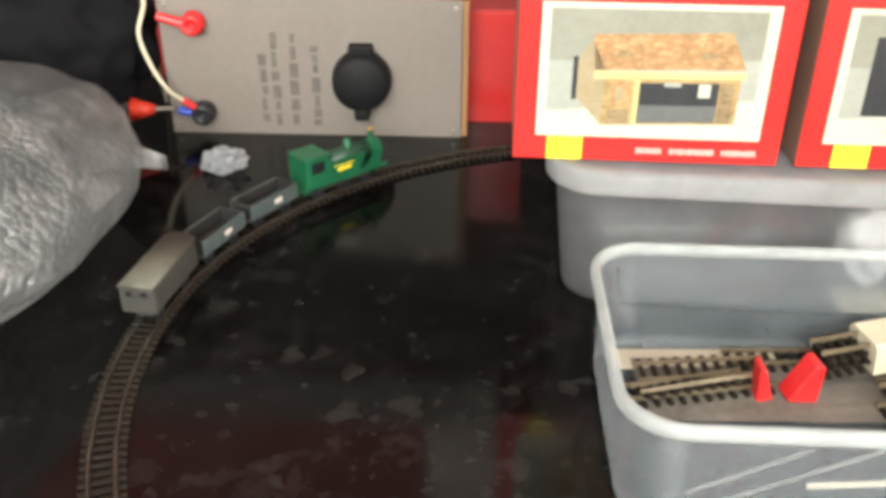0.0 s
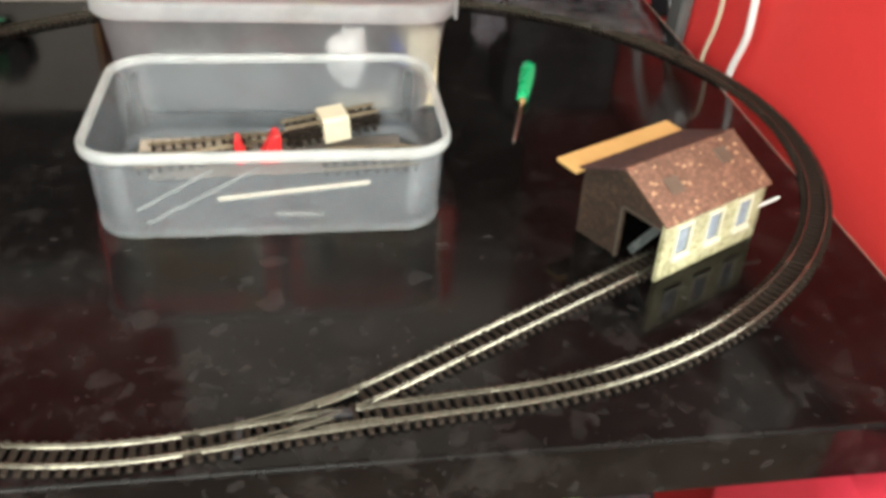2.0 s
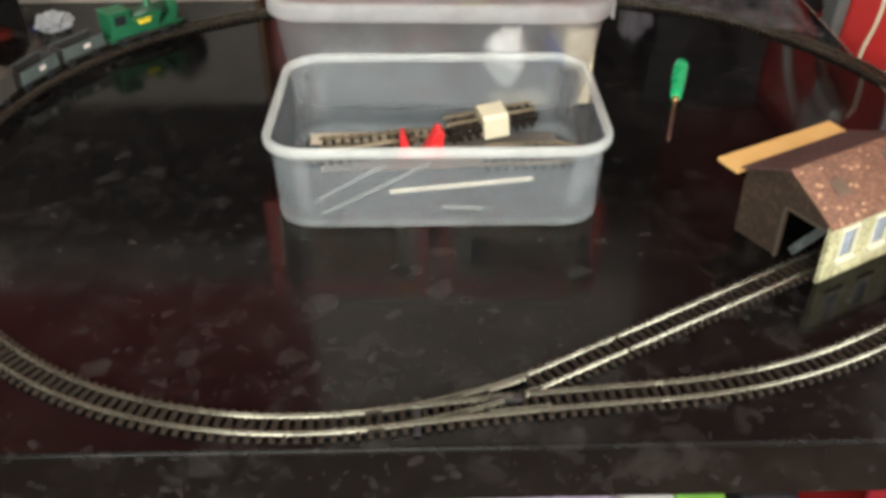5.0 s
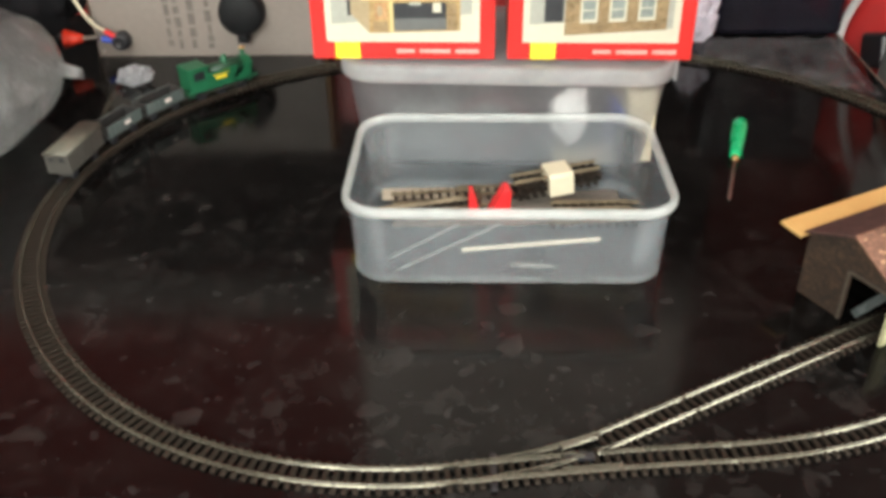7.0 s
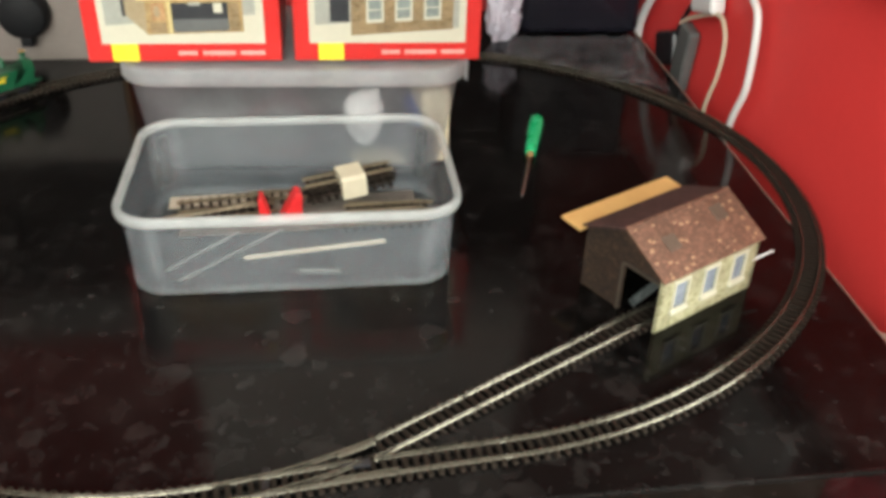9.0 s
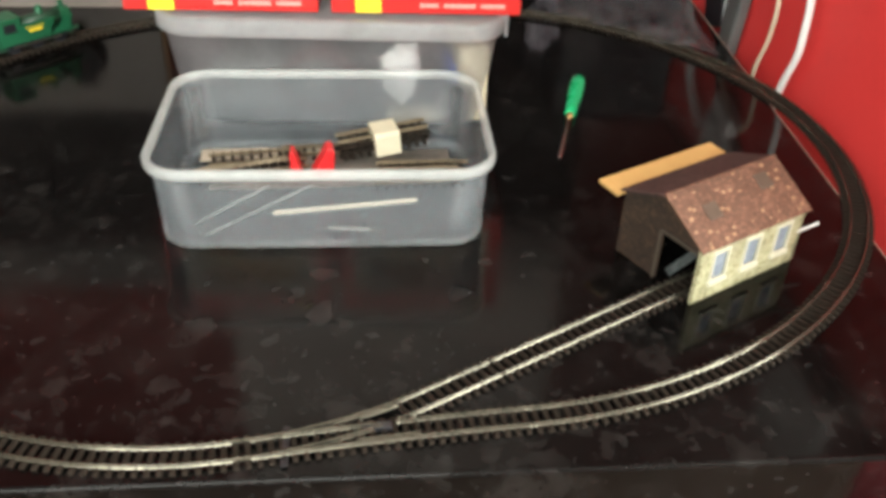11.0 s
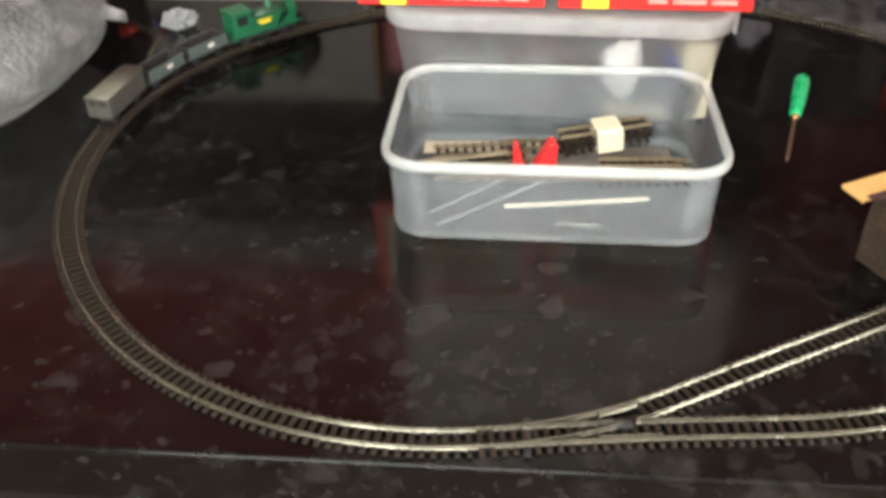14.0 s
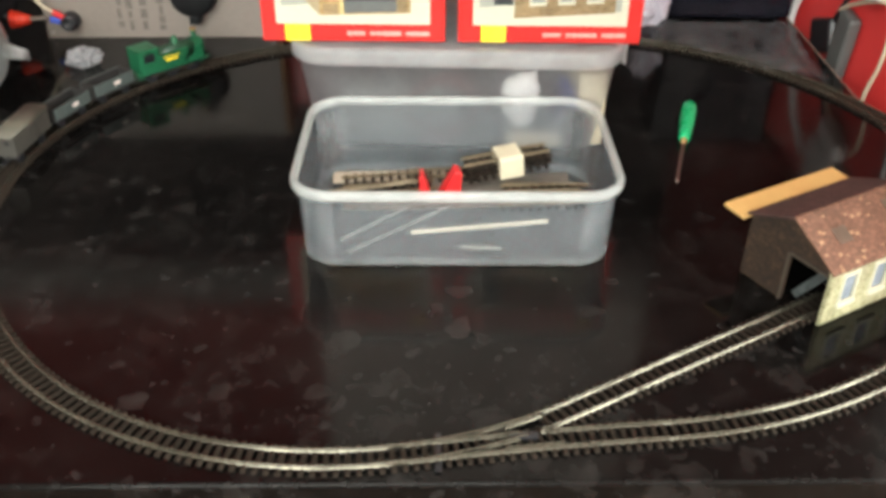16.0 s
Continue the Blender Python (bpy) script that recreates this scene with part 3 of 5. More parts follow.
def joiner(parent, place, off):
    x, y, h = place
    sx, sy = math.sin(h), -math.cos(h)
    bm = block((0, 0, 0), (0.0075, 0.0022, 0.0016), 0.0003)
    ob = part("rail_joiner", bm, RAIL, parent)
    ob.matrix_basis = Matrix.Translation(P(x + sx * off, y + sy * off, SLEEPER_TOP + 0.008)) @ Matrix.Rotation(h, 4, "Z")


def track_section(run, length, label, joined=True):
    ob = thing("track_section", Matrix.Identity(4), label, "railway track", "track sections of the oval")
    part("outer_rail", rail_mesh(run, RAIL_OFF), RAIL, ob, "", True)
    part("inner_rail", rail_mesh(run, -RAIL_OFF), RAIL, ob, "", True)
    lay_sleepers(run, ob, length)
    if joined:
        for off in (RAIL_OFF, -RAIL_OFF):
            joiner(ob, run[-1], off)
    return ob


def cut(run, f0, f1):
    n = len(run) - 1
    return run[round(f0 * n):round(f1 * n) + 1]


for i, ((length, k), run) in enumerate(zip(OVAL, OVAL_RUNS)):
    if i == 0:
        continue
    kind = "straight" if abs(k) < 0.05 else "curved"
    if length > 2.5:
        track_section(cut(run, 0, 0.5), length / 2, "curved miniature railway track with brown sleepers on the worktop")
        track_section(cut(run, 0.5, 1), length / 2, "curved miniature railway track with brown sleepers on the worktop")
    else:
        track_section(run, length, kind + " miniature railway track with brown sleepers on the worktop")


def points():
    """The turnout: main line, branch, blades and the crossing."""
    ob = thing("railway_points", Matrix.Identity(4), "miniature railway points where the siding leaves the oval", "railway points")
    main, branch = OVAL_RUNS[0], [q for r in SIDING_RUNS[:2] for q in r[:-1]] + [SIDING_RUNS[1][-1]]
    part("stock_rail", rail_mesh(main, RAIL_OFF), RAIL, ob, "", True)
    part("stock_rail", rail_mesh(branch, -RAIL_OFF), RAIL, ob, "", True)
    part("closure_rail", rail_mesh(main, -RAIL_OFF, 0.12, 0.46), RAIL, ob, "", True)
    part("closure_rail", rail_mesh(branch, RAIL_OFF, 0.10, 0.48), RAIL, ob, "", True)
    part("main_inner_rail", rail_mesh(main, -RAIL_OFF, 0.52, 1.0), RAIL, ob, "", True)
    part("branch_outer_rail", rail_mesh(branch, RAIL_OFF, 0.54, 1.0), RAIL, ob, "", True)
    part("check_rail", rail_mesh(main, RAIL_OFF - 0.016, 0.38, 0.60), RAIL, ob, "", True)
    part("check_rail", rail_mesh(branch, -RAIL_OFF + 0.016, 0.42, 0.58), RAIL, ob, "", True)
    f = main[round(0.46 * (len(main) - 1))]
    bm = bmesh.new()
    n = (-math.sin(f[2]), math.cos(f[2]))
    c = P(f[0] + n[0] * 0.04, f[1] + n[1] * 0.04, 0.02)
    box(bm, c, (0.013, 0.0042, 0.0028), 0.0006, Matrix.Identity(3))
    part("frog", bm, BLACK_PLASTIC, ob, "black plastic crossing nose")
    lay_sleepers(main, ob, 1.25)
    lay_sleepers(branch[round(len(branch) * 0.55):], ob, 0.556)
    part("tie_bar", block(P(-0.38, -1.49, 0.012), (0.003, 0.022, 0.0014), 0.0003), BLACK_PLASTIC, ob)


points()
track_section(SIDING_RUNS[2], 1.80, "straight siding track running into the model engine shed", False)

# ---------------------------------------------------------------- the model shed


def engine_shed():
    """A card engine shed; local x along its ridge, y across it, millimetres."""
    ang = 0.4969
    ob = thing("engine_shed", Matrix.Translation(P(1.656, -0.591)) @ Matrix.Rotation(ang, 4, "Z"),
               "card model engine shed with red-brown roof over the siding", "model building")
    L, W, H, R = 0.0805, 0.0575, 0.0336, 0.0505
    t = 0.0016
    # long wall towards the front, with three window openings
    wx = [0.0160, 0.0402, 0.0645]
    ww, wz0, wz1 = 0.0112, 0.0110, 0.0290
    bm = bmesh.new()
    xs = [0.0]
    for c in wx:
        xs += [c - ww / 2, c + ww / 2]
    xs.append(L)
    for i in range(0, len(xs), 2):
        box(bm, ((xs[i] + xs[i + 1]) / 2, t / 2, H / 2), (xs[i + 1] - xs[i], t, H))
    for c in wx:
        box(bm, (c, t / 2, wz0 / 2), (ww, t, wz0))
        box(bm, (c, t / 2, (wz1 + H) / 2), (ww, t, H - wz1))
    part("side_wall", bm, PALE_STONE, ob, "pale yellow-green stone wall")
    for c in wx:
        bm = bmesh.new()
        fw = 0.0012
        for dx in (-1, 1):
            box(bm, (c + dx * (ww / 2 - fw / 2 + 0.0006), -0.0003, (wz0 + wz1) / 2), (fw, 0.0014, wz1 - wz0 + 0.002), 0.0002, seg=1)
        for z in (wz0, wz1):
            box(bm, (c, -0.0003, z), (ww + 0.0016, 0.0015, 0.0017), 0.0002, seg=1)
        box(bm, (c, -0.0008, wz0 - 0.0008), (ww + 0.0024, 0.0024, 0.0026), 0.0004, seg=1)
        fr = part("window", bm, SHED_FRAME, ob, "cream-framed window")
        part("pane", block((c, 0.0011, (wz0 + wz1) / 2), (ww, 0.0004, wz1 - wz0)), SLATE_PANE, fr, "grey-blue window pane")
    for i in range(9):
        part("quoin", block((0.0018 if i % 2 else 0.0014, -0.0003, 0.0021 + i * 0.0037), (0.0036 if i % 2 else 0.0026, 0.0008, 0.0031), 0.0002), PALE_STONE, ob)
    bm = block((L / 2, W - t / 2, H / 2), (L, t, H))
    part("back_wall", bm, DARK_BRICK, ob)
    # gable with the opening for the track, and the closed gable

    def gable(x, openings):
        bm = bmesh.new()
        y0, y1, top = openings
        if y1 > y0:
            ridge = [(0, 0), (y0, 0), (y0, top), (y1, top), (y1, 0), (W, 0), (W, 0.0385), (W / 2, R), (0, H)]
        else:
            ridge = [(0, 0), (W, 0), (W, H), (W / 2, R), (0, H)]
        a = [bm.verts.new((x, y, z)) for y, z in ridge]
        b = [bm.verts.new((x + t, y, z)) for y, z in ridge]
        bm.faces.new(a)
        bm.faces.new(b[::-1])
        for i in range(len(a)):
            j = (i + 1) % len(a)
            bm.faces.new((a[i], a[j], b[j], b[i]))
        return bm

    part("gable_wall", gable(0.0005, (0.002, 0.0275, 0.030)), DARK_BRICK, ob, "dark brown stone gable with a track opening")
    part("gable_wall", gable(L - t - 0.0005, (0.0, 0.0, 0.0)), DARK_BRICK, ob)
    bm = bmesh.new()
    box(bm, (-0.0002, 0.0283, 0.0152), (0.0010, 0.0014, 0.0304))
    box(bm, (-0.0002, 0.0148, 0.0306), (0.0010, 0.0256, 0.0012))
    part("opening_trim", bm, TRIM_BROWN, ob, "worn brown edging round the opening")
    # Tilted strip, no real shed part: added to stand in for the opening's highlights.
    m = Matrix.Rotation(radians(-56), 3, "X")
    part("opening_streak", block((0.0060, 0.0150, 0.0160), (0.0008, 0.0300, 0.0048), 0.0003, m), STREAK_GREY, ob, "grey strip added for the light streak inside the opening")
    # roof slopes, thin sheets that overhang
    over, th = 0.0025, 0.0012
    slope_front, slope_back = math.atan2(R - H, W / 2), math.atan2(R - 0.0385, W / 2)
    slope = slope_front

    def roof(side, mat, label):
        slope = slope_front if side < 0 else slope_back
        n = W / 2 / math.cos(slope) + over
        bm = block((0, 0, 0), (L + 2 * 0.0015, n, th), 0.0002)
        r = Matrix.Rotation(slope if side < 0 else -slope, 3, "X")
        bmesh.ops.rotate(bm, cent=(0, 0, 0), matrix=r, verts=bm.verts)
        mid = n / 2 * math.cos(slope)
        y = W / 2 + side * mid
        z = R + th / 2 - n / 2 * math.sin(slope) + 0.0006
        bmesh.ops.translate(bm, vec=(L / 2, y, z), verts=bm.verts)
        return part("roof_slope", bm, mat, ob, label), r, n

    rf, r, n = roof(-1, ROOF_TILE, "red-brown tiled roof slope")
    # Back slope gets the darkened tiles, shade painted in.
    roof(1, ROOF_SHADED, "back roof slope with shade painted in as dark purple-brown")
    rng = random.Random(5)
    for u, v in ((0.24, 0.46), (0.78, 0.30)):
        bm = block((0, 0, 0.0009), (0.0095, 0.0095, 0.0008), 0.0002)
        bmesh.ops.translate(bm, vec=((u - 0.5) * L, (0.5 - v) * n, 0), verts=bm.verts)
        bmesh.ops.rotate(bm, cent=(0, 0, 0), matrix=r, verts=bm.verts)
        bmesh.ops.translate(bm, vec=(L / 2, W / 2 - n / 2 * math.cos(slope), R + th / 2 - n / 2 * math.sin(slope) + 0.0006), verts=bm.verts)
        part("roof_light", bm, ROOF_LIGHT, rf, "dark brown-grey roof light")
    for i in range(38):
        u, v = rng.random() * 0.96 + 0.02, rng.random() * 0.94 + 0.03
        s = 0.0009 + rng.random() * 0.0011
        bm = block((0, 0, 0.0008), (s * 1.3, s, 0.0004))
        bmesh.ops.translate(bm, vec=((u - 0.5) * L, (0.5 - v) * n, 0), verts=bm.verts)
        bmesh.ops.rotate(bm, cent=(0, 0, 0), matrix=r, verts=bm.verts)
        bmesh.ops.translate(bm, vec=(L / 2, W / 2 - n / 2 * math.cos(slope), R + th / 2 - n / 2 * math.sin(slope) + 0.0006), verts=bm.verts)
        part("roof_tile", bm, ROOF_PATCH, rf)
    part("ridge", block((L / 2, W / 2, R + 0.0018), (L + 0.003, 0.0022, 0.0012), 0.0004), ROOF_TILE, ob)
    bm = block((0, 0, 0), (0.0880, 0.0155, 0.0022), 0.0003, Matrix.Rotation(radians(4), 3, "X"))
    bmesh.ops.translate(bm, vec=(0.0420, 0.0690, 0.0355), verts=bm.verts)
    part("canopy", bm, PINE, ob, "bare pine strip along the eave")
    bm = bmesh.new()
    rod(bm, (L - 0.005, 0.001, 0.0185), (L + 0.0125, -0.002, 0.0215), 0.0007)
    part("rod", bm, WHITE_PLASTIC, ob, "short white rod sticking out")


engine_shed()

# ---------------------------------------------------------------- plastic tubs


def tub(name, m, w, d, h, bw, bd, label, lip=0.0034, rim=True, mat=None):
    """An open box of thin plastic with rounded corners; w and d over its rim."""
    ob = thing(name, m, label, "plastic tub")
    t = 0.0011
    iw, idp = w - 2 * lip, d - 2 * lip
    bm = bmesh.new()
    outer = [rounded_rect(bw - 0.008, bd - 0.008, 0.018, 0.0004), rounded_rect(bw - 0.002, bd - 0.002, 0.020, 0.0022), rounded_rect(bw, bd, 0.021, 0.006),
             rounded_rect(iw, idp, 0.0205, h - 0.004)]
    inner = [rounded_rect(iw - 2 * t, idp - 2 * t, 0.0195, h - 0.004), rounded_rect(bw - 2 * t, bd - 2 * t, 0.020, 0.006),
             rounded_rect(bw - 0.006, bd - 0.006, 0.018, 0.0030), rounded_rect(bw - 0.012, bd - 0.012, 0.016, 0.0018)]
    loft(bm, outer + inner, True, True, True)
    part("tub_body", bm, mat or TUB, ob, "bluish translucent plastic body", True)
    if rim:
        foot = [rounded_rect(bw - 2 * a, bd - 2 * a, 0.021 - a, z) for a, z in ((0.0008, 0.0060), (-0.0003, 0.0054), (0.0002, 0.0016), (0.0030, 0.0003), (0.0050, 0.0006))]
        bm = bmesh.new()
        loft(bm, foot, True)
        ring = part("foot_ring", bm, TUB_EDGE, ob, "cloudier moulded lower edge", True)
        ring.modifiers.new("thick", "SOLIDIFY").thickness = 0.0003
        low, high = rounded_rect(bw - 0.0026, bd - 0.0026, 0.0195, 0.007), rounded_rect(iw - 0.0026, idp - 0.0026, 0.0190, h - 0.006)
        # Nested sheets, not part of a real tub, build up the corners' pale sheen.
        for k in range(4):
            for first in (0, 1, 2, 3):
                bm = bmesh.new()
                inset = 1 - 0.008 * first
                loft(bm, [[Vector(low[9 * k + i]).lerp(Vector(high[9 * k + i]), f) * inset for i in range(first, 9 - first)] for f in (0.1, 0.5, 1)], False)
                part("corner", bm, CORNER_WHITENING, ob, "thin sheet added to whiten the rounded corner", True).modifiers.new("thick", "SOLIDIFY").thickness = 0.0003
        prof = [(iw - 0.001, h - 0.0050), (w - 0.001, h - 0.0058), (w, h - 0.0046), (w, h - 0.0012), (w - 0.0016, h), (iw + 0.0005, h), (iw - 0.001, h - 0.0015)]
        bm = bmesh.new()
        rings = [rounded_rect(a, a - w + d, 0.0205 + (a - iw) / 2, z) for a, z in prof]
        loft(bm, rings + [rings[0]], True)
        bmesh.ops.remove_doubles(bm, verts=bm.verts, dist=1e-6)
        part("tub_rim", bm, TUB_RIM, ob, "thick whitish rolled rim", True)
    return ob


TUB1 = Matrix.Translation(P(-0.251, 0.554)) @ Matrix.Rotation(radians(-0.6), 4, "Z")
tub("plastic_tub", TUB1, 0.1894, 0.1290, 0.0529, 0.1800, 0.1185, "open translucent plastic tub holding loose track pieces")
TUB2 = Matrix.Translation(P(-0.196, 2.009)) @ Matrix.Rotation(radians(-3.07), 4, "Z")
t2 = tub("storage_tub", TUB2, 0.2258, 0.1325, 0.0730, 0.2050, 0.1120, "lidded translucent plastic tub with small parts inside", rim=False, mat=TUB_MILKY)
bm = bmesh.new()
loft(bm, [rounded_rect(0.2264, 0.1330, 0.026, 0.0662), rounded_rect(0.2284, 0.1350, 0.027, 0.0677), rounded_rect(0.2284, 0.1350, 0.027, 0.0752),
          rounded_rect(0.2260, 0.1325, 0.026, 0.0776), rounded_rect(0.216, 0.1225, 0.022, 0.0778), rounded_rect(0.213, 0.1195, 0.021, 0.0757),
          rounded_rect(0.210, 0.1165, 0.020, 0.0757)], True, True, True)
part("lid", bm, LID, t2, "cloudy snap-on lid", True)
part("lid_clip", block((0.1152, -0.020, 0.0690), (0.0022, 0.046, 0.0155), 0.0008), LID, t2, "white snap clip of the lid")

# ---------------------------------------------------------------- what lies in the tubs


def loose_track(name, m, length, label, curve=0.0):
    """A short loose length of track, local x along it."""
    ob = thing(name, m, label, "railway track", "loose track pieces")
    n = 12

    def line(s):
        f = s / length
        return s, curve * 4 * f * (1 - f) * length

    for off in (-0.0047, 0.0047):
        bm = bmesh.new()
        rings = []
        for i in range(n + 1):
            x, y = line(length * i / n)
            rings.append([(x, y + off + u, 0.0019 + v) for u, v in ((-0.0005, 0), (0.0005, 0), (0.0005, 0.002), (-0.0005, 0.002))])
        loft(bm, rings, True, True, True)
        part("rail", bm, LOOSE_RAIL, ob)
    for i in range(int(length / 0.0058)):
        x, y = line((i + 0.5) * 0.0058)
        s = new("sleeper", SLEEPER_MESH)
        s.parent = ob
        s.matrix_basis = Matrix.Translation((x, y, 0))
    return ob


TZ = 0.020   # inside floor of the open tub, decimetres above the worktop


def tub_place(x, y, z, rz=0.0, rx=0.0, ry=0.0):
    return Matrix.Translation(P(x, y, z)) @ Euler((radians(rx), radians(ry), radians(rz))).to_matrix().to_4x4()


LT = "loose miniature track piece lying in the open tub"
loose_track("loose_track", tub_place(-1.06, 0.70, 0.03, 12), 0.070, LT)
loose_track("loose_track", tub_place(-0.98, 0.80, 0.075, 8, 10), 0.058, LT)
loose_track("loose_track", tub_place(-1.00, 0.66, 0.08, 16, -22), 0.052, LT)
loose_track("loose_track", tub_place(-0.55, 0.99, 0.03, 3), 0.050, LT)
loose_track("loose_track", tub_place(0.02, 0.62, 0.03, 4), 0.058, LT)
loose_track("loose_track", tub_place(0.08, 0.80, 0.03, -2), 0.055, LT)
loose_track("loose_track", tub_place(0.05, 0.70, 0.075, 3, -6), 0.050, LT)


def track_bundle():
    """Short tracks stacked and held by a band of tape."""
    ob = thing("track_bundle", tub_place(-0.185, 0.89, 0.075, 12, 0, -5), "stack of track pieces bound with cream tape", "railway track")
    for k in range(3):
        for off in (-0.0047, 0.0047):
            part("rail", block((0.029 + 0.002 * (k % 2), off, 0.0032 + 0.0044 * k), (0.058, 0.001, 0.0022)), LOOSE_RAIL if k == 2 else SLEEPER, ob)
        for i in range(11):
            s = new("sleeper", SLEEPER_MESH)
            s.parent = ob
            s.location = (0.003 + 0.002 * (k % 2) + i * 0.0052, 0, 0.0044 * k + 0.0001)
    bm = bmesh.new()
    ring = lambda x: [(x, -0.0105, -0.0003), (x, 0.0105, -0.0003), (x, 0.0105, 0.0130), (x, 0.0085, 0.0148), (x, -0.0085, 0.0148), (x, -0.0105, 0.0130)]
    loft(bm, [ring(0.0225), ring(0.0385)], True, True, True)
    part("tape_band", bm, TAPE, ob, "cream masking tape band")


track_bundle()


def red_clip(m, w, h):
    """A red plastic wedge with a rounded nose."""
    ob = thing("plastic_wedge", m, "red plastic wedge among the loose track", "plastic wedge", "red wedges in the tub")
    bm = bmesh.new()
    pts = [(-w / 2, 0), (w / 2, 0), (w * 0.42, h * 0.92), (w * 0.25, h), (w * 0.08, h * 0.96)]
    loft(bm, [[(x, -0.0055, z) for x, z in pts], [(x, 0.0055, z) for x, z in pts]], True, True, True)
    es = list(bm.edges)
    bmesh.ops.bevel(bm, geom=es, offset=0.0009, segments=2, affect="EDGES", profile=0.5)
    part("wedge_body", bm, RED_PLASTIC, ob)
    return ob


red_clip(tub_place(-0.285, 0.76, 0.03, 8, 0, 6), 0.0135, 0.0195)
red_clip(tub_place(-0.440, 0.76, 0.03, 0, 0, -16), 0.0075, 0.0170)


def stick(a, b, w, t, mat, name, label):
    a, b = Vector(a), Vector(b)
    ob = thing(name, Matrix.Translation(a), label, "strip")
    d = b - a
    m = d.to_track_quat("X", "Z").to_matrix()
    part("strip", block((d.length / 2, 0, 0), (d.length, w, t), 0.0003), mat, ob).matrix_basis = m.to_4x4()
    return ob


def inner(x, z):
    """A place against the inside of the open tub's front wall, decimetres."""
    return TUB1 @ Vector((x * 0.1, -0.0552 - 0.0074 * z, z * 0.1))


ob = thing("paper_sheet", Matrix.Translation(P(-0.22, 0.80, TZ + 0.002)) @ Matrix.Rotation(0.03, 4, "Z"), "dull grey-brown paper lying flat in the open tub", "paper")
bm = bmesh.new()
loft(bm, [[Vector((0.0115 * (i - 6.5), 0.0044 * (k - 5), 0.0009 + 0.0010 * noise.noise(Vector((i * 0.7, k * 0.6, 3))))) for i in range(14)] for k in range(11)], False)
part("sheet", bm, DULL_PAPER, ob).modifiers.new("thick", "SOLIDIFY").thickness = 0.0002
stick(inner(-0.265, 0.231), inner(0.510, 0.312), 0.0010, 0.0023, CREAM_STRIP, "cream_strip", "thin cream plastic strip leaning in the tub")
stick(inner(-0.675, 0.172), inner(-0.276, 0.408), 0.0008, 0.0014, DULL_STRIP, "metal_strip", "thin metal strip leaning in the tub")
stick(inner(-0.630, 0.088), inner(-0.042, 0.416), 0.0008, 0.0014, DULL_STRIP, "metal_strip", "thin metal strip leaning in the tub")
stick(inner(0.020, 0.127), inner(0.259, 0.115), 0.0008, 0.0018, DULL_STRIP, "metal_strip", "short metal strip lying by the tub's front wall")
stick(P(-1.06, 0.99, 0.028), P(-0.30, 1.02, 0.028), 0.0150, 0.0008, PALE_CARD, "card_strip", "dull beige card strip lying among the loose track")

# small things behind the cloudy walls of the lidded tub
ob = thing("paper_bag", Matrix.Translation(P(0.24, 1.56, 0.10)), "crumpled white paper packet in the lidded tub", "paper")
bm = bmesh.new()
bmesh.ops.create_icosphere(bm, subdivisions=3, radius=0.0145)
for v in bm.verts:
    v.co *= 1 + 0.35 * noise.noise(v.co * 120)
    v.co.z = max(0, v.co.z + 0.020) * 1.3
part("packet", bm, WHITE_PLASTIC, ob)
ob = thing("coiled_wire", Matrix.Translation(P(-0.32, 1.505, 0.02)), "coil of thin dark red wire in the lidded tub", "wire")
part("coil", tube([(0.024 * math.cos(a * 0.5), -0.004 + 0.0004 * a, 0.027 + 0.021 * math.sin(a * 0.5)) for a in range(0, 42)], 0.0010, 6, 2), DARK_RED_CLOTH, ob)
ob = thing("card_box", Matrix.Translation(P(0.70, 1.72, 0.02)) @ Matrix.Rotation(0.1, 4, "Z"), "small yellow and blue card box in the lidded tub", "box")
part("carton", block((0, 0, 0.0265), (0.020, 0.05, 0.053), 0.001), TAPE, ob)
part("printed_panel", block((-0.0125, -0.002, 0.020), (0.004, 0.040, 0.032), 0.0005), BLUE_PLASTIC, ob, "blue printed panel")
ob = thing("beige_card", Matrix.Translation(P(0.42, 1.56, 0.02)) @ Matrix.Rotation(0.05, 4, "Z"), "folded beige card lying in the lidded tub", "card")
bm = bmesh.new()
box(bm, (0, 0, 0.0012), (0.058, 0.020, 0.0012), 0.0003)
box(bm, (0.001, 0.001, 0.0034), (0.056, 0.018, 0.0010), 0.0003, Matrix.Rotation(radians(-4), 3, "X"))
part("card", bm, TAPE, ob)
ob = thing("grey_tray", Matrix.Translation(P(-0.62, 2.0, 0.02)), "dark grey parts tray in the lidded tub", "tray")
part("tray", block((0, 0, 0.018), (0.085, 0.07, 0.035), 0.003), GREY_PLASTIC, ob)

# ---------------------------------------------------------------- the red boxes


def print_shape(name, pts, layer, material, parent, label=""):
    """A patch of print: an outline in x and z, a hair proud of what it is printed on."""
    y0 = -0.0006 - 0.00012 * layer
    bm = bmesh.new()
    loft(bm, [[(x * MM, y, z * MM) for x, z in pts] for y in (y0, y0 + 0.0001)], True, True, True)
    return part(name, bm, material, parent, label)


def rect(x0, x1, z0, z1, lift=0.0):
    """A patch whose far end is lifted, as a wall seen at a slant."""
    return [(x0, z0), (x1, z0 + lift), (x1, z1 + lift * 0.4), (x0, z1)]


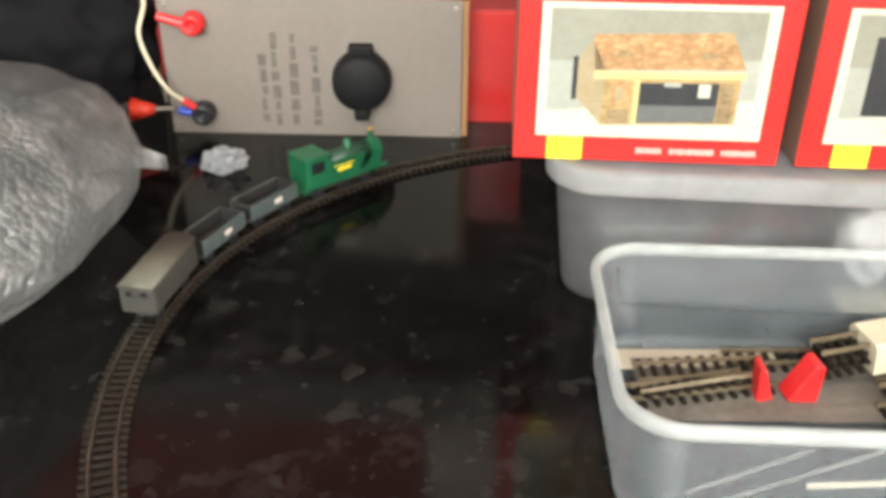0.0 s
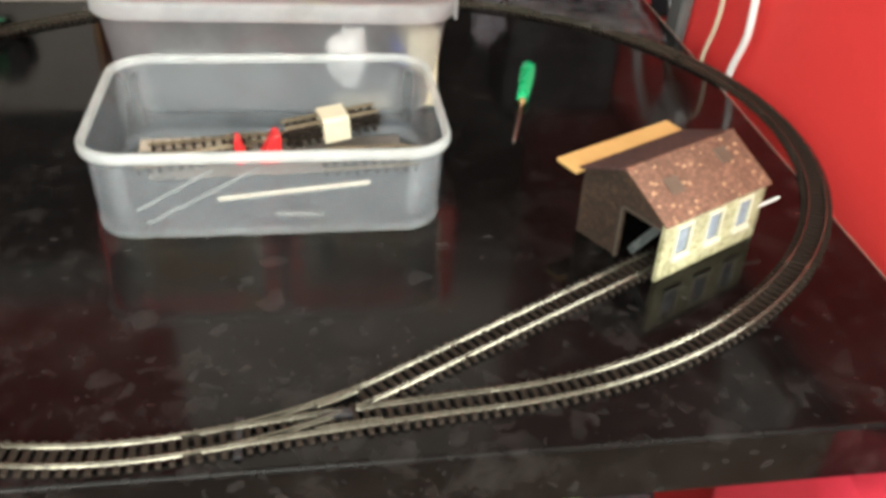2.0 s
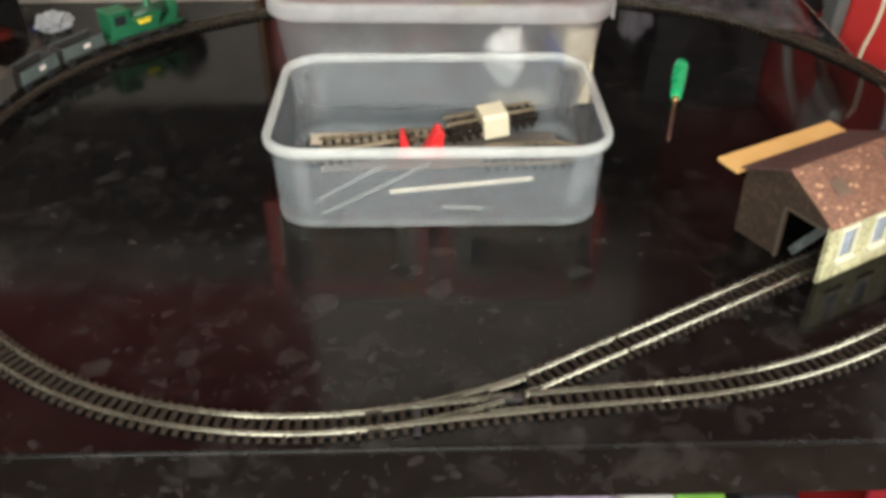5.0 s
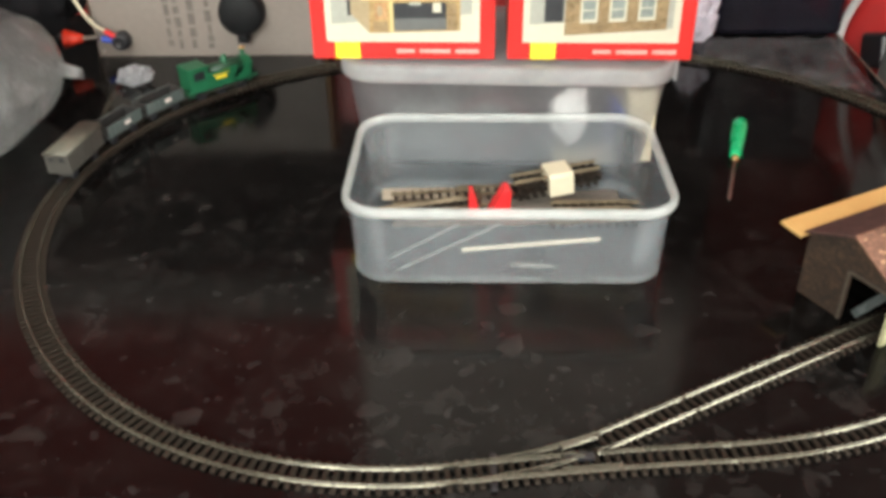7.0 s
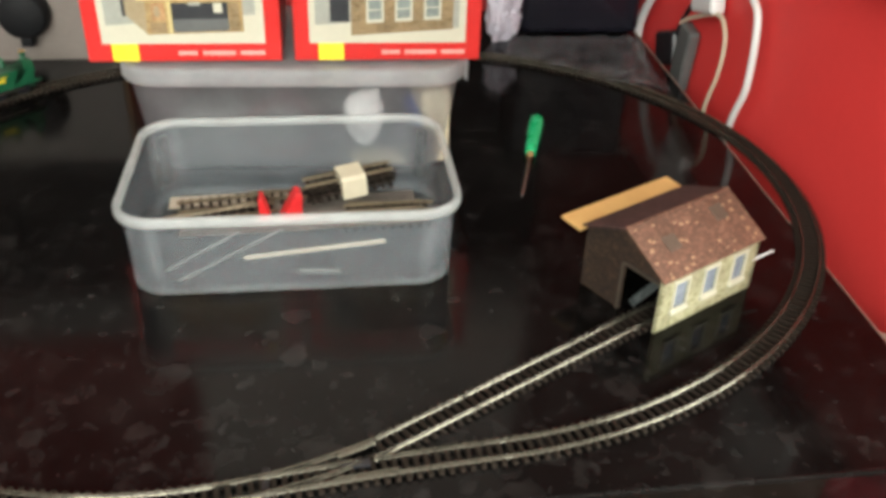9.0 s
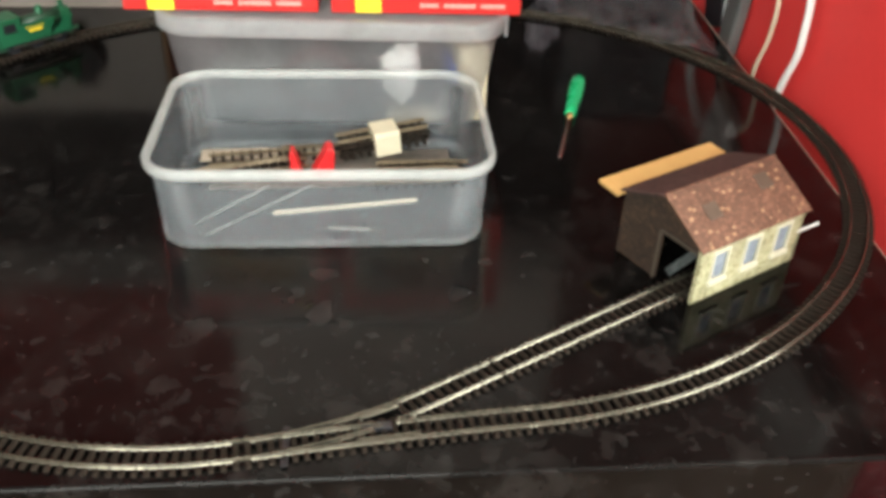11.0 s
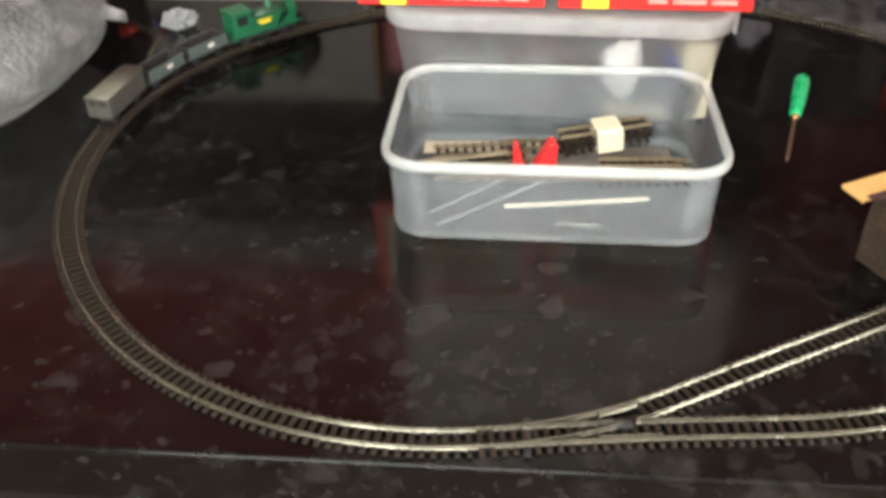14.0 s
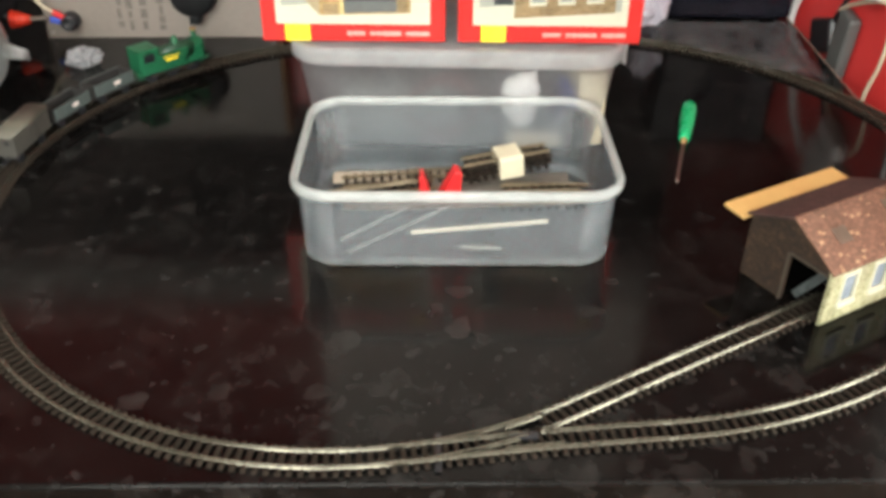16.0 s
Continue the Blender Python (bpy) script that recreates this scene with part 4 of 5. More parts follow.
def kit_box(name, x, y, w, label, picture):
    """A closed red carton standing on the lidded tub, with a picture of a model building on its front."""
    h, d, t = 0.086, 0.078, 0.0012
    ob = thing(name, Matrix.Translation(P(x, y, 0.781)) @ Matrix.Rotation(radians(-1.66), 4, "Z"), label, "model kit box", "red model kit boxes")
    part("front_panel", block((0, t / 2, h / 2), (w, t, h), 0.0004), BOX_RED, ob, "red printed front")
    for s in (-1, 1):
        part("side_panel", block((s * (w / 2 - t / 2), d / 2, h / 2), (t, d - 2 * t - 0.0006, h)), BOX_KRAFT if s < 0 else BOX_RED, ob)
    part("top_panel", block((0, d / 2, h - t / 2), (w - 2 * t - 0.0004, d - 2 * t - 0.0006, t)), BOX_RED, ob)
    part("base_panel", block((0, d / 2, t / 2), (w - 2 * t - 0.0004, d - 2 * t - 0.0006, t)), BOX_RED, ob)
    part("back_panel", block((0, d - t / 2, h / 2), (w, t, h)), BOX_KRAFT, ob)
    bx = (w / 2 - 0.0100) / MM
    field = part("printed_picture", block((0, -0.0003, 0.0430), (2 * bx * MM, 0.0005, 0.0620)), PRINT_CREAM, ob, "printed picture on a cream ground")
    picture(field, bx)
    part("yellow_label", block((-w / 2 + 0.0238, -0.0006, 0.0062), (0.0165, 0.0006, 0.0114)), YELLOW, ob, "yellow printed square")
    part("yellow_label", block((w / 2 - 0.020, -0.0006, h - 0.004), (0.012, 0.0006, 0.0050)), YELLOW, ob, "yellow printed square")
    rng = random.Random(8)
    for a, b in ((0.0571, 0.0686), (0.0725, 0.0929), (0.0964, 0.1122)):
        u = a
        while u < b - 0.001:
            n = 0.0012 + rng.random() * 0.0012
            tall = 0.0022 + rng.random() * 0.0009
            part("printed_line", block((-w / 2 + u + n / 2, -0.0003, 0.0056), (n, 0.0006, tall)), PINK_PRINT, ob, "unreadable white print")
            u += n + 0.0003
    return ob


def backdrop(field, bx):
    """The soft grey-green ground behind the pictured building, darker towards the top."""
    print_shape("printed_ground", [(-bx + 4, 24), (bx - 5, 31), (bx - 5, 50), (-bx + 4, 48)], 0, PRINT_GREY, field, "pale grey-green ground")
    print_shape("printed_ground", [(-bx + 4, 48), (bx - 5, 50), (bx - 5, 71.5), (-bx + 4, 71.5)], 0, PRINT_OLIVE, field, "grey-olive ground")


def goods_shed_picture(field, bx):
    """A yellow-brick goods shed with a wide dark opening."""
    backdrop(field, bx)
    print_shape("printed_post", rect(-36.2, -34, 30, 50), 1, PRINT_DARK, field, "dark post")
    print_shape("printed_side_wall", [(-34, 31), (-22, 18), (-21, 43), (-28, 58), (-34, 48)], 1, PRINT_SHADE, field, "shaded side wall")
    print_shape("printed_wall", rect(-22, 38.5, 18, 42, 1.8), 1, YELLOW_BRICK, field, "yellow-brick wall")
    print_shape("printed_roof", [(-26.5, 44), (40, 45.5), (32, 62), (-28, 60)], 1, TILE_TAN, field, "tan tiled roof")
    print_shape("printed_gutter", rect(-26.5, 40.5, 40.0, 43.6, 1.2), 2, GUTTER, field, "yellow gutter board")
    print_shape("printed_opening", rect(-5.8, 29.5, 19.4, 38.6, 1.2), 2, PRINT_DARK, field, "wide dark opening")
    print_shape("printed_platform", rect(-5.3, 29.3, 19.6, 28.0, 1.2), 3, GREY_PLASTIC, field, "grey-green platform")
    print_shape("printed_post", rect(-8.2, -5.8, 18.7, 39.8), 3, GUTTER, field)
    print_shape("printed_post", rect(30.2, 36.2, 20.4, 39.2), 2, BROWN_BRICK, field)
    print_shape("printed_door", rect(-19.5, -9.8, 18.7, 26.0, 0.3), 2, BROWN_BRICK, field, "brown door panel")
    print_shape("printed_door", rect(-18.0, -9.8, 27.0, 38.8, 0.3), 2, TILE_TAN, field)
    print_shape("printed_arch", [(-14.6 + 2.0 * math.cos(0.5236 * k), 33.0 + 3.8 * math.sin(0.5236 * k)) for k in range(12)], 3, PRINT_SHADE, field, "dim arched window")
    print_shape("printed_sign", rect(20.5, 25.8, 32.4, 38.6), 3, PRINT_CREAM, field, "small white sign")
    print_shape("printed_beam", rect(5.0, 12.5, 37.0, 39.2), 3, PRINT_GREY, field)
    for x in (-13.6, 23.0):
        print_shape("printed_roof_light", [(x - 4, 50.5), (x - 1, 49.4), (x + 4, 51.0), (x + 2, 53.4), (x - 3, 53.2)], 2, BROWN_BRICK, field, "brown roof light")


def brick_shed_picture(field, bx):
    """A brown-brick shed with three pale windows."""
    backdrop(field, bx)
    print_shape("printed_annexe", rect(-37.5, -25, 26, 62), 1, PRINT_DARK, field, "dark annexe")
    print_shape("printed_wall", rect(-24, 42.5, 17, 46, 4.2), 1, BROWN_BRICK, field, "brown-brick wall")
    print_shape("printed_shade", rect(42.5, 46.5, 22, 47), 1, PRINT_GREY, field)
    print_shape("printed_roof", [(-26, 46), (44, 48), (38, 70), (-20, 68)], 2, ROOF_TILE, field, "red-brown tiled roof")
    for x, lift in ((-8.5, 0.0), (10.2, 0.9), (28.9, 1.8)):
        print_shape("printed_window", rect(x - 5.7, x + 5.7, 25.2 + lift, 42.0 + lift, 0.7), 2, CREAM_FRAME, field, "pale window frame")
        print_shape("printed_pane", rect(x - 4.2, x + 4.2, 27.6 + lift, 40.4 + lift, 0.5), 3, PRINT_PANE, field, "dark grey-green pane")
        print_shape("printed_bar", rect(x - 4.2, x + 4.2, 33.4 + lift, 34.3 + lift, 0.5), 4, CREAM_FRAME, field)


kit_box("model_kit_box", -0.917, 1.529, 0.1226, "closed red carton printed with a yellow-brick model shed", goods_shed_picture)
kit_box("model_kit_box", 0.393, 1.491, 0.1223, "closed red carton printed with a brown-brick model shed", brick_shed_picture)

# ---------------------------------------------------------------- the controller


def controller():
    """A home-made power controller standing on its side, local z up."""
    w, h, d = 0.2085, 0.0985, 0.062
    ob = thing("train_controller", Matrix.Translation(P(-2.846, 3.675)) @ Matrix.Rotation(radians(0.3), 4, "Z"), "beige-grey model train controller with a black knob", "controller")
    part("front_plate", block((0, 0.0011, h / 2), (w, 0.0022, h), 0.0006), PANEL_CREAM, ob, "beige-grey painted front plate")
    part("case", block((0, 0.0024 + d / 2, h / 2), (w - 0.003, d, h - 0.002), 0.001), WOOD_SIDE, ob, "orange-brown plywood case")
    part("end_cheek", block((w / 2 + 0.0022, 0.0012 + d / 2, h / 2), (0.0040, d, h - 0.001), 0.0006), WOOD_SIDE, ob)
    for x, z in ((-1, 0.0055), (1, 0.0055), (-1, h - 0.0055), (1, h - 0.0055)):
        s = part("screw", lathe([(0.0017, 0), (0.0015, -0.0008), (0.0004, -0.0010)], 10, "Y"), STEEL, ob)
        s.location = (x * (w / 2 - 0.005), 0, z)
    kx, kz = 0.0346, 0.0437
    k = part("knob", lathe([(0.0206, 0), (0.0210, -0.003), (0.0202, -0.010), (0.0192, -0.0150), (0.0172, -0.0168), (0.002, -0.0172)], 32, "Y"), KNOB_BLACK, ob, "round black control knob", True)
    k.location = (kx, -0.0004, kz)
    part("pointer", block((0, -0.008, -0.0225), (0.0100, 0.014, 0.0085), 0.0018), KNOB_BLACK, k)
    part("tab", block((0.0, -0.006, 0.0218), (0.0165, 0.010, 0.0075), 0.0014), KNOB_BLACK, k)
    rng = random.Random(3)
    for i, (x, z0, z1) in enumerate(((-0.0353, 0.010, 0.062), (-0.0265, 0.007, 0.073), (-0.0138, 0.008, 0.072), (0.0017, 0.0075, 0.0665))):
        z = z0
        while z < z1:
            n = 0.004 + rng.random() * 0.008
            wide = 0.0034 + rng.random() * 0.0030
            part("printed_line", block((x + (rng.random() - 0.5) * 0.0012, -0.0001, z + n / 2), (wide, 0.0003, n)), INK, ob, "unreadable dark print")
            z += n + 0.0012 + rng.random() * 0.002
    # sockets and plugs at the end
    for z, mat, lab in ((0.0816, RED_PLASTIC, "red terminal"), (0.0175, BLACK_PLASTIC, "black terminal")):
        s = part("terminal", lathe([(0.0080, 0), (0.0082, -0.004), (0.0070, -0.012), (0.0035, -0.0125), (0.0030, -0.006), (0.0005, -0.006)], 18, "Y"), mat, ob, lab, True)
        s.location = (-0.0790, -0.0004, z)
    bm = bmesh.new()
    rod(bm, (-0.0840, -0.006, 0.0175), (-0.0960, -0.008, 0.0200), 0.0032, 0.0028)
    part("plug", bm, BLUE_PLASTIC, ob, "blue banana plug")
    bm = bmesh.new()
    rod(bm, (-0.0825, -0.009, 0.0215), (-0.0905, -0.012, 0.0290), 0.0028, 0.0024)
    part("plug", bm, RED_PLASTIC, ob, "red banana plug")
    bm = bmesh.new()
    rod(bm, (-0.0840, -0.010, 0.0826), (-0.1010, -0.012, 0.0880), 0.0036, 0.0030)
    part("plug", bm, RED_PLASTIC, ob, "red banana plug")
    part("lead", tube([(-0.0905, -0.012, 0.0290), (-0.0990, -0.016, 0.038), (-0.1085, -0.016, 0.056), (-0.1140, -0.014, 0.076), (-0.1100, -0.008, 0.094),
                       (-0.1150, 0.004, 0.103), (-0.124, 0.03, 0.09), (-0.126, 0.05, 0.03), (-0.126, 0.056, 0.002)], 0.0015, 8), CREAM_CABLE, ob, "cream wire lead")
    return ob


controller()
# Made-up card shape: fills in the wall's red between controller and boxes.
ob = thing("red_wall_filler", Matrix.Translation(P(-1.60, 4.05)), "bright red card shape added for the red wall behind the boxes", "folder")
for y in (-0.004, 0.004):
    part("cover", block((0, y, 0.041), (0.052, 0.0012, 0.082), 0.0004), BOX_RED, ob)
part("spine", block((-0.0253, 0, 0.041), (0.0012, 0.0066, 0.082), 0.0004), BOX_RED, ob)
part("sheets", block((0.001, 0, 0.0395), (0.048, 0.006, 0.077)), BOX_CREAM, ob, "cream paper sheets")
ob = thing("wire_plug", Matrix.Translation(P(-4.08, 3.55, 0.0)), "orange-red plug on a dark lead by the controller", "plug")
bm = bmesh.new()
rod(bm, (0.012, 0.0, 0.022), (-0.004, -0.001, 0.022), 0.0035, 0.0085, 16)
part("plug_body", bm, ORANGE_RED, ob, "", True)
bm = bmesh.new()
rod(bm, (0.012, 0.0, 0.022), (0.026, 0.0, 0.023), 0.0018)
part("pin", bm, STEEL, ob)
part("stand", tube([(-0.004, -0.001, 0.022), (-0.018, 0.004, 0.026), (-0.030, 0.012, 0.012), (-0.040, 0.020, 0.003)], 0.0030, 8), BLACK_PLASTIC, ob, "black lead")

# ---------------------------------------------------------------- wrapping and odds and ends


def bubble_bundle():
    ob = thing("bubble_wrap_bundle", Matrix.Translation(P(-4.575, 1.52)), "large bundle in shiny silver-grey bubble wrap", "bubble wrap")
    bm = bmesh.new()
    bmesh.ops.create_icosphere(bm, subdivisions=6, radius=1.0)
    for v in bm.verts:
        p = v.co.copy()
        fold = abs(noise.noise(p * 1.9 + Vector((3, 1, 7))))
        f = 1 + 0.08 * noise.noise(p * 1.3) + 0.08 * (0.25 - fold) + 0.02 * noise.noise(p * 5)
        f *= 1 + 0.08 * max(0.0, p.dot(Vector((0.886, 0.415, -0.21)))) ** 16
        q = Vector((p.x * 0.106 * f, p.y * 0.150 * f, 0.050 + p.z * 0.050 * f))
        v.co = Vector((q.x, q.y, max(0.0006, q.z)))
    part("wrap", bm, BUBBLE, ob, "", True)
    bm = bmesh.new()
    rows = []
    for i in range(13):
        f = i / 12
        w = 0.5 * (0.046 * (1 - f) ** 0.8 + 0.002)
        cx, cy, cz = 0.071 + 0.0425 * f, 0.046 + 0.024 * f, 0.066 - 0.016 * f - 0.005 * f * f
        rows.append([(cx - 0.25 * k / 6 * w, cy + k / 6 * w, cz + 0.004 * math.sin(9 * f + k) * (1 - f) - 0.008 * (k / 6) ** 2) for k in range(-6, 7)])
    loft(bm, rows, False)
    flap = part("flap", bm, BUBBLE, ob, "pointed loose corner of bubble wrap", True)
    flap.modifiers.new("thick", "SOLIDIFY").thickness = 0.0025
    return ob


bubble_bundle()
ob = thing("black_bag", Matrix.Translation(P(-4.93, 3.78)), "crumpled black bag behind the bubble wrap", "bag")
bm = bmesh.new()
bmesh.ops.create_icosphere(bm, subdivisions=5, radius=1.0)
for v in bm.verts:
    p = v.co.copy()
    f = 1 + 0.16 * noise.noise(p * 1.6 + Vector((2, 4, 1))) + 0.12 * noise.noise(p * 4.5)
    v.co = Vector((p.x * 0.094 * f, p.y * 0.055 * f, max(0.0004, 0.072 + p.z * 0.078 * f)))
part("bag_body", bm, BLACK_CLOTH, ob, "", True)
ob = thing("film_wad", Matrix.Translation(P(-3.36, 3.03)), "small crumpled wad of clear film on the worktop", "plastic wrap")
bm = bmesh.new()
bmesh.ops.create_icosphere(bm, subdivisions=4, radius=1.0)
for v in bm.verts:
    p = v.co.copy()
    f = 1 + 0.42 * noise.noise(p * 2.3) + 0.22 * noise.noise(p * 5.5)
    v.co = Vector((p.x * 0.0140 * f, p.y * 0.0120 * f, max(0.0003, 0.0066 + p.z * 0.0080 * f)))
part("film", bm, WAD_FILM, ob)


def screwdriver():
    tip, top = P(1.252, 0.945, 0.012), P(1.608, 2.077, 0.060)
    d = (top - tip)
    L = d.length
    m = Matrix.Translation(tip) @ d.to_track_quat("X", "Z").to_matrix().to_4x4()
    ob = thing("screwdriver", m, "small screwdriver with a bright green handle on the worktop", "screwdriver")
    h0 = L * 0.50
    part("blade", lathe([(0.0006, 0), (0.0012, 0.004), (0.0012, h0 - 0.004)], 10, "X"), STEEL, ob, "thin worn steel blade", True)
    part("ferrule", lathe([(0.0012, h0 - 0.005), (0.0027, h0 - 0.003), (0.0030, h0 + 0.003)], 14, "X"), BRASS, ob, "", True)
    bm = bmesh.new()
    rings = []
    for f, r in ((0.0, 0.0032), (0.05, 0.0042), (0.2, 0.0046), (0.5, 0.0056), (0.8, 0.0060), (0.93, 0.0055), (1.0, 0.0034)):
        ring = []
        for i in range(24):
            a = 2 * math.pi * i / 24
            rr = r * (1 - (0.10 if i % 4 == 0 else 0) * (0.1 < f < 0.95))
            ring.append((h0 + f * (L - h0), rr * math.cos(a), rr * math.sin(a)))
        rings.append(ring)
    loft(bm, rings, True, True, True)
    part("handle", bm, GREEN_HANDLE, ob, "fluted bright green plastic handle", True)


screwdriver()


def black_device():
    ob = thing("black_device", Matrix.Translation(P(2.48, 4.43)) @ Matrix.Rotation(radians(-1), 4, "Z"), "glossy black boxy device at the back of the worktop", "speaker")
    w, d, h = 0.118, 0.075, 0.130
    part("casing", block((0, 0, h / 2 + 0.003), (w, d, h), 0.006), GLOSS_BLACK, ob)
    part("front_grille", block((-0.005, -d / 2 - 0.0008, h / 2 + 0.006), (w - 0.030, 0.003, h - 0.030), 0.001), GLOSS_BLACK, ob)
    for x in (-0.040, 0.040):
        part("foot", block((x, 0, 0.002), (0.016, 0.05, 0.004), 0.001), BLACK_PLASTIC, ob)


black_device()
ob = thing("clear_packet", Matrix.Translation(P(1.70, 4.02)) @ Matrix.Rotation(radians(35), 4, "Z"), "crumpled shiny lilac-white packet by the black device", "plastic wrap")
bm = bmesh.new()
bmesh.ops.create_icosphere(bm, subdivisions=4, radius=1.0)
for v in bm.verts:
    p = v.co.copy()
    f = 1 + 0.35 * noise.noise(p * 2.1 + Vector((5, 0, 0))) + 0.2 * noise.noise(p * 6)
    v.co = Vector((p.x * 0.019 * f, p.y * 0.012 * f, max(0.0003, 0.024 + p.z * 0.026 * f)))
part("packet_film", bm, LILAC_FILM, ob)

def film_sheet():
    """Thin clear film lying crumpled on the worktop."""
    ob = thing("film_sheet", Matrix.Identity(4), "crumpled clear grey film lying by the black device", "plastic wrap")
    a, b, c, d = (Vector(q) for q in ((1.66, 3.56), (2.88, 2.56), (3.00, 4.02), (1.76, 4.00)))
    bm = bmesh.new()
    rows = []
    for i in range(31):
        row = []
        for j in range(31):
            u, v = i / 30, j / 30
            p = (a * (1 - u) + b * u) * (1 - v) + (d * (1 - u) + c * u) * v
            p += Vector((0.05, 0.05)) * noise.noise(Vector((u * 4, v * 4, 2)))
            row.append(P(p.x, p.y, 0.02 + 0.04 * abs(noise.noise(Vector((p.x * 5, p.y * 5, 1)))) + 0.02 * abs(noise.noise(Vector((p.x * 14, p.y * 14, 4))))))
        rows.append(row)
    loft(bm, rows, False)
    sheet = part("film", bm, SHEET_FILM, ob, "", True)
    sheet.modifiers.new("thick", "SOLIDIFY").thickness = 0.0006


film_sheet()

# ---------------------------------------------------------------- cables on the red wall
ob = thing("wall_socket", Matrix.Translation(Vector((WALL_X, 0, 0)) + P(0, 2.95, 0.69)), "white wall socket with white plugs on the red wall", "wall socket")
part("face_plate", block((-0.004, 0.010, 0.048), (0.008, 0.086, 0.056), 0.002), WHITE_PLASTIC, ob)
part("plug", block((-0.010, 0, 0), (0.014, 0.045, 0.019), 0.004, Matrix.Rotation(radians(-14), 3, "X")), WHITE_PLASTIC, ob, "chunky white plug")
ob = thing("light_switch", Matrix.Translation((WALL_X - 0.013, 0.045, 1.097)), "pale square light switch on the wall board", "light switch")
part("face_plate", block((-0.0045, 0, 0), (0.009, 0.086, 0.086), 0.002), WHITE_PLASTIC, ob)
part("rocker", block((-0.0100, 0, 0), (0.004, 0.012, 0.024), 0.0012, Matrix.Rotation(radians(5), 3, "Y")), WHITE_PLASTIC, ob)
ob = thing("power_cable", Matrix.Identity(4), "thick white power cable looping down the red wall", "cable")
part("cord", tube([P(3.22, 2.69, 0.89), P(3.22, 2.32, 0.99), P(3.22, 2.16, 0.96), P(3.22, 2.03, 0.88), P(3.22, 1.97, 0.67), P(3.22, 1.95, 0.41), P(3.22, 1.97, 0.26), P(3.22, 2.09, -0.04), P(3.26, 2.24, -0.54), P(3.28, 2.34, -1.4)], 0.0029, 10), WHITE_PLASTIC, ob)
ob = thing("power_cable", Matrix.Identity(4), "thick white power cable hanging behind the black device", "cable")
part("cord", tube([P(3.24, 3.52, 1.10), P(3.22, 3.87, 0.83), P(3.22, 4.12, 0.45), P(3.22, 4.33, 0.18), P(3.22, 4.44, -0.08), P(3.27, 4.52, -0.58), P(3.27, 4.54, -1.4)], 0.0044, 10), WHITE_PLASTIC, ob)
ob = thing("power_adapter", Matrix.Identity(4), "grey inline power adapter with a cream cable on the red wall", "power adapter")
part("adapter_body", block((0, 0, 0), (0.011, 0.027, 0.060), 0.003, Matrix.Rotation(radians(8), 3, "X")), GREY_PLASTIC, ob, "dark grey plastic brick").location = P(3.255, 3.29, 0.07)
part("cord", tube([P(3.22, 3.41, 0.35), P(3.22, 3.20, 0.47), P(3.22, 2.69, 0.66), P(3.22, 2.52, 0.60), P(3.22, 2.46, 0.45), P(3.22, 2.49, 0.19), P(3.22, 2.60, -0.12), P(3.26, 2.70, -0.62), P(3.28, 2.75, -1.4)], 0.0018, 8), CREAM_CABLE, ob, "cream cable")
ob = thing("black_plug", Matrix.Identity(4), "black plug hanging by the adapter", "plug")
part("plug_body", block((0, 0, 0), (0.012, 0.046, 0.032), 0.004, Matrix.Rotation(radians(-20), 3, "X")), BLACK_PLASTIC, ob).location = P(3.26, 3.68, 0.02)
part("cord", tube([P(3.25, 3.58, 0.12), P(3.23, 3.38, 0.42), P(3.23, 3.05, 0.79)], 0.0020, 8), BLACK_PLASTIC, ob)


def cloth():
    ob = thing("folded_cloth", Matrix.Translation(P(3.12, -0.90, -0.12)), "crumpled peach and white cloth wedged beside the worktop", "cloth")
    bm = bmesh.new()
    bmesh.ops.create_icosphere(bm, subdivisions=5, radius=1.0)
    for v in bm.verts:
        p = v.co.copy()
        f = 1 + 0.2 * noise.noise(p * 1.8) + 0.22 * abs(noise.noise(Vector((p.x * 2, p.y * 5, p.z * 3)))) + 0.06 * noise.noise(p * 11)
        v.co = Vector((p.x * 0.014 * f, p.y * 0.052 * f, (p.z * 0.012 - p.y * 0.018) * f))
    part("fabric", bm, CLOTH_PINK, ob, "", True)


cloth()
ob = thing("laundry_bag", Matrix.Translation((0.2815, -0.131, 0.0)), "upright crimson fabric bag under the worktop's corner", "bag")
bm = bmesh.new()
rings = []
for k in range(25):
    z = 0.849 * k / 24
    w, d = 0.086 + 0.006 * math.sin(z * 9), 0.166 + 0.006 * math.sin(z * 13)
    rings.append([(x * (1 + 0.10 * noise.noise(Vector((x * 30, y * 30, z * 9)))), y * (1 + 0.10 * noise.noise(Vector((x * 40, y * 40, z * 12)))), h)
                  for x, y, h in rounded_rect(w, d, 0.02, z)])
loft(bm, rings, True, True, True)
part("fabric", bm, RED_CLOTH, ob, "", True)
part("strap", tube([(-0.031, -0.082, 0.60), (-0.025, -0.090, 0.76), (-0.013, -0.084, 0.846), (0.009, -0.074, 0.856), (0.021, -0.086, 0.80), (0.025, -0.092, 0.62)], 0.0045, 8), GREY_PLASTIC, ob, "grey carrying strap")

# ---------------------------------------------------------------- things below the worktop's front edge
ob = thing("low_bench", Matrix.Translation((-0.04, 0.025, 0)), "dark bench pushed under the worktop", "bench")
part("seat", block((-0.06, 0, 0.44), (0.78, 0.11, 0.03), 0.004), DARK_PANEL, ob)
for x in (-0.42, 0.30):
    part("leg", block((x, 0, 0.2125), (0.03, 0.09, 0.425), 0.003), DARK_PANEL, ob)


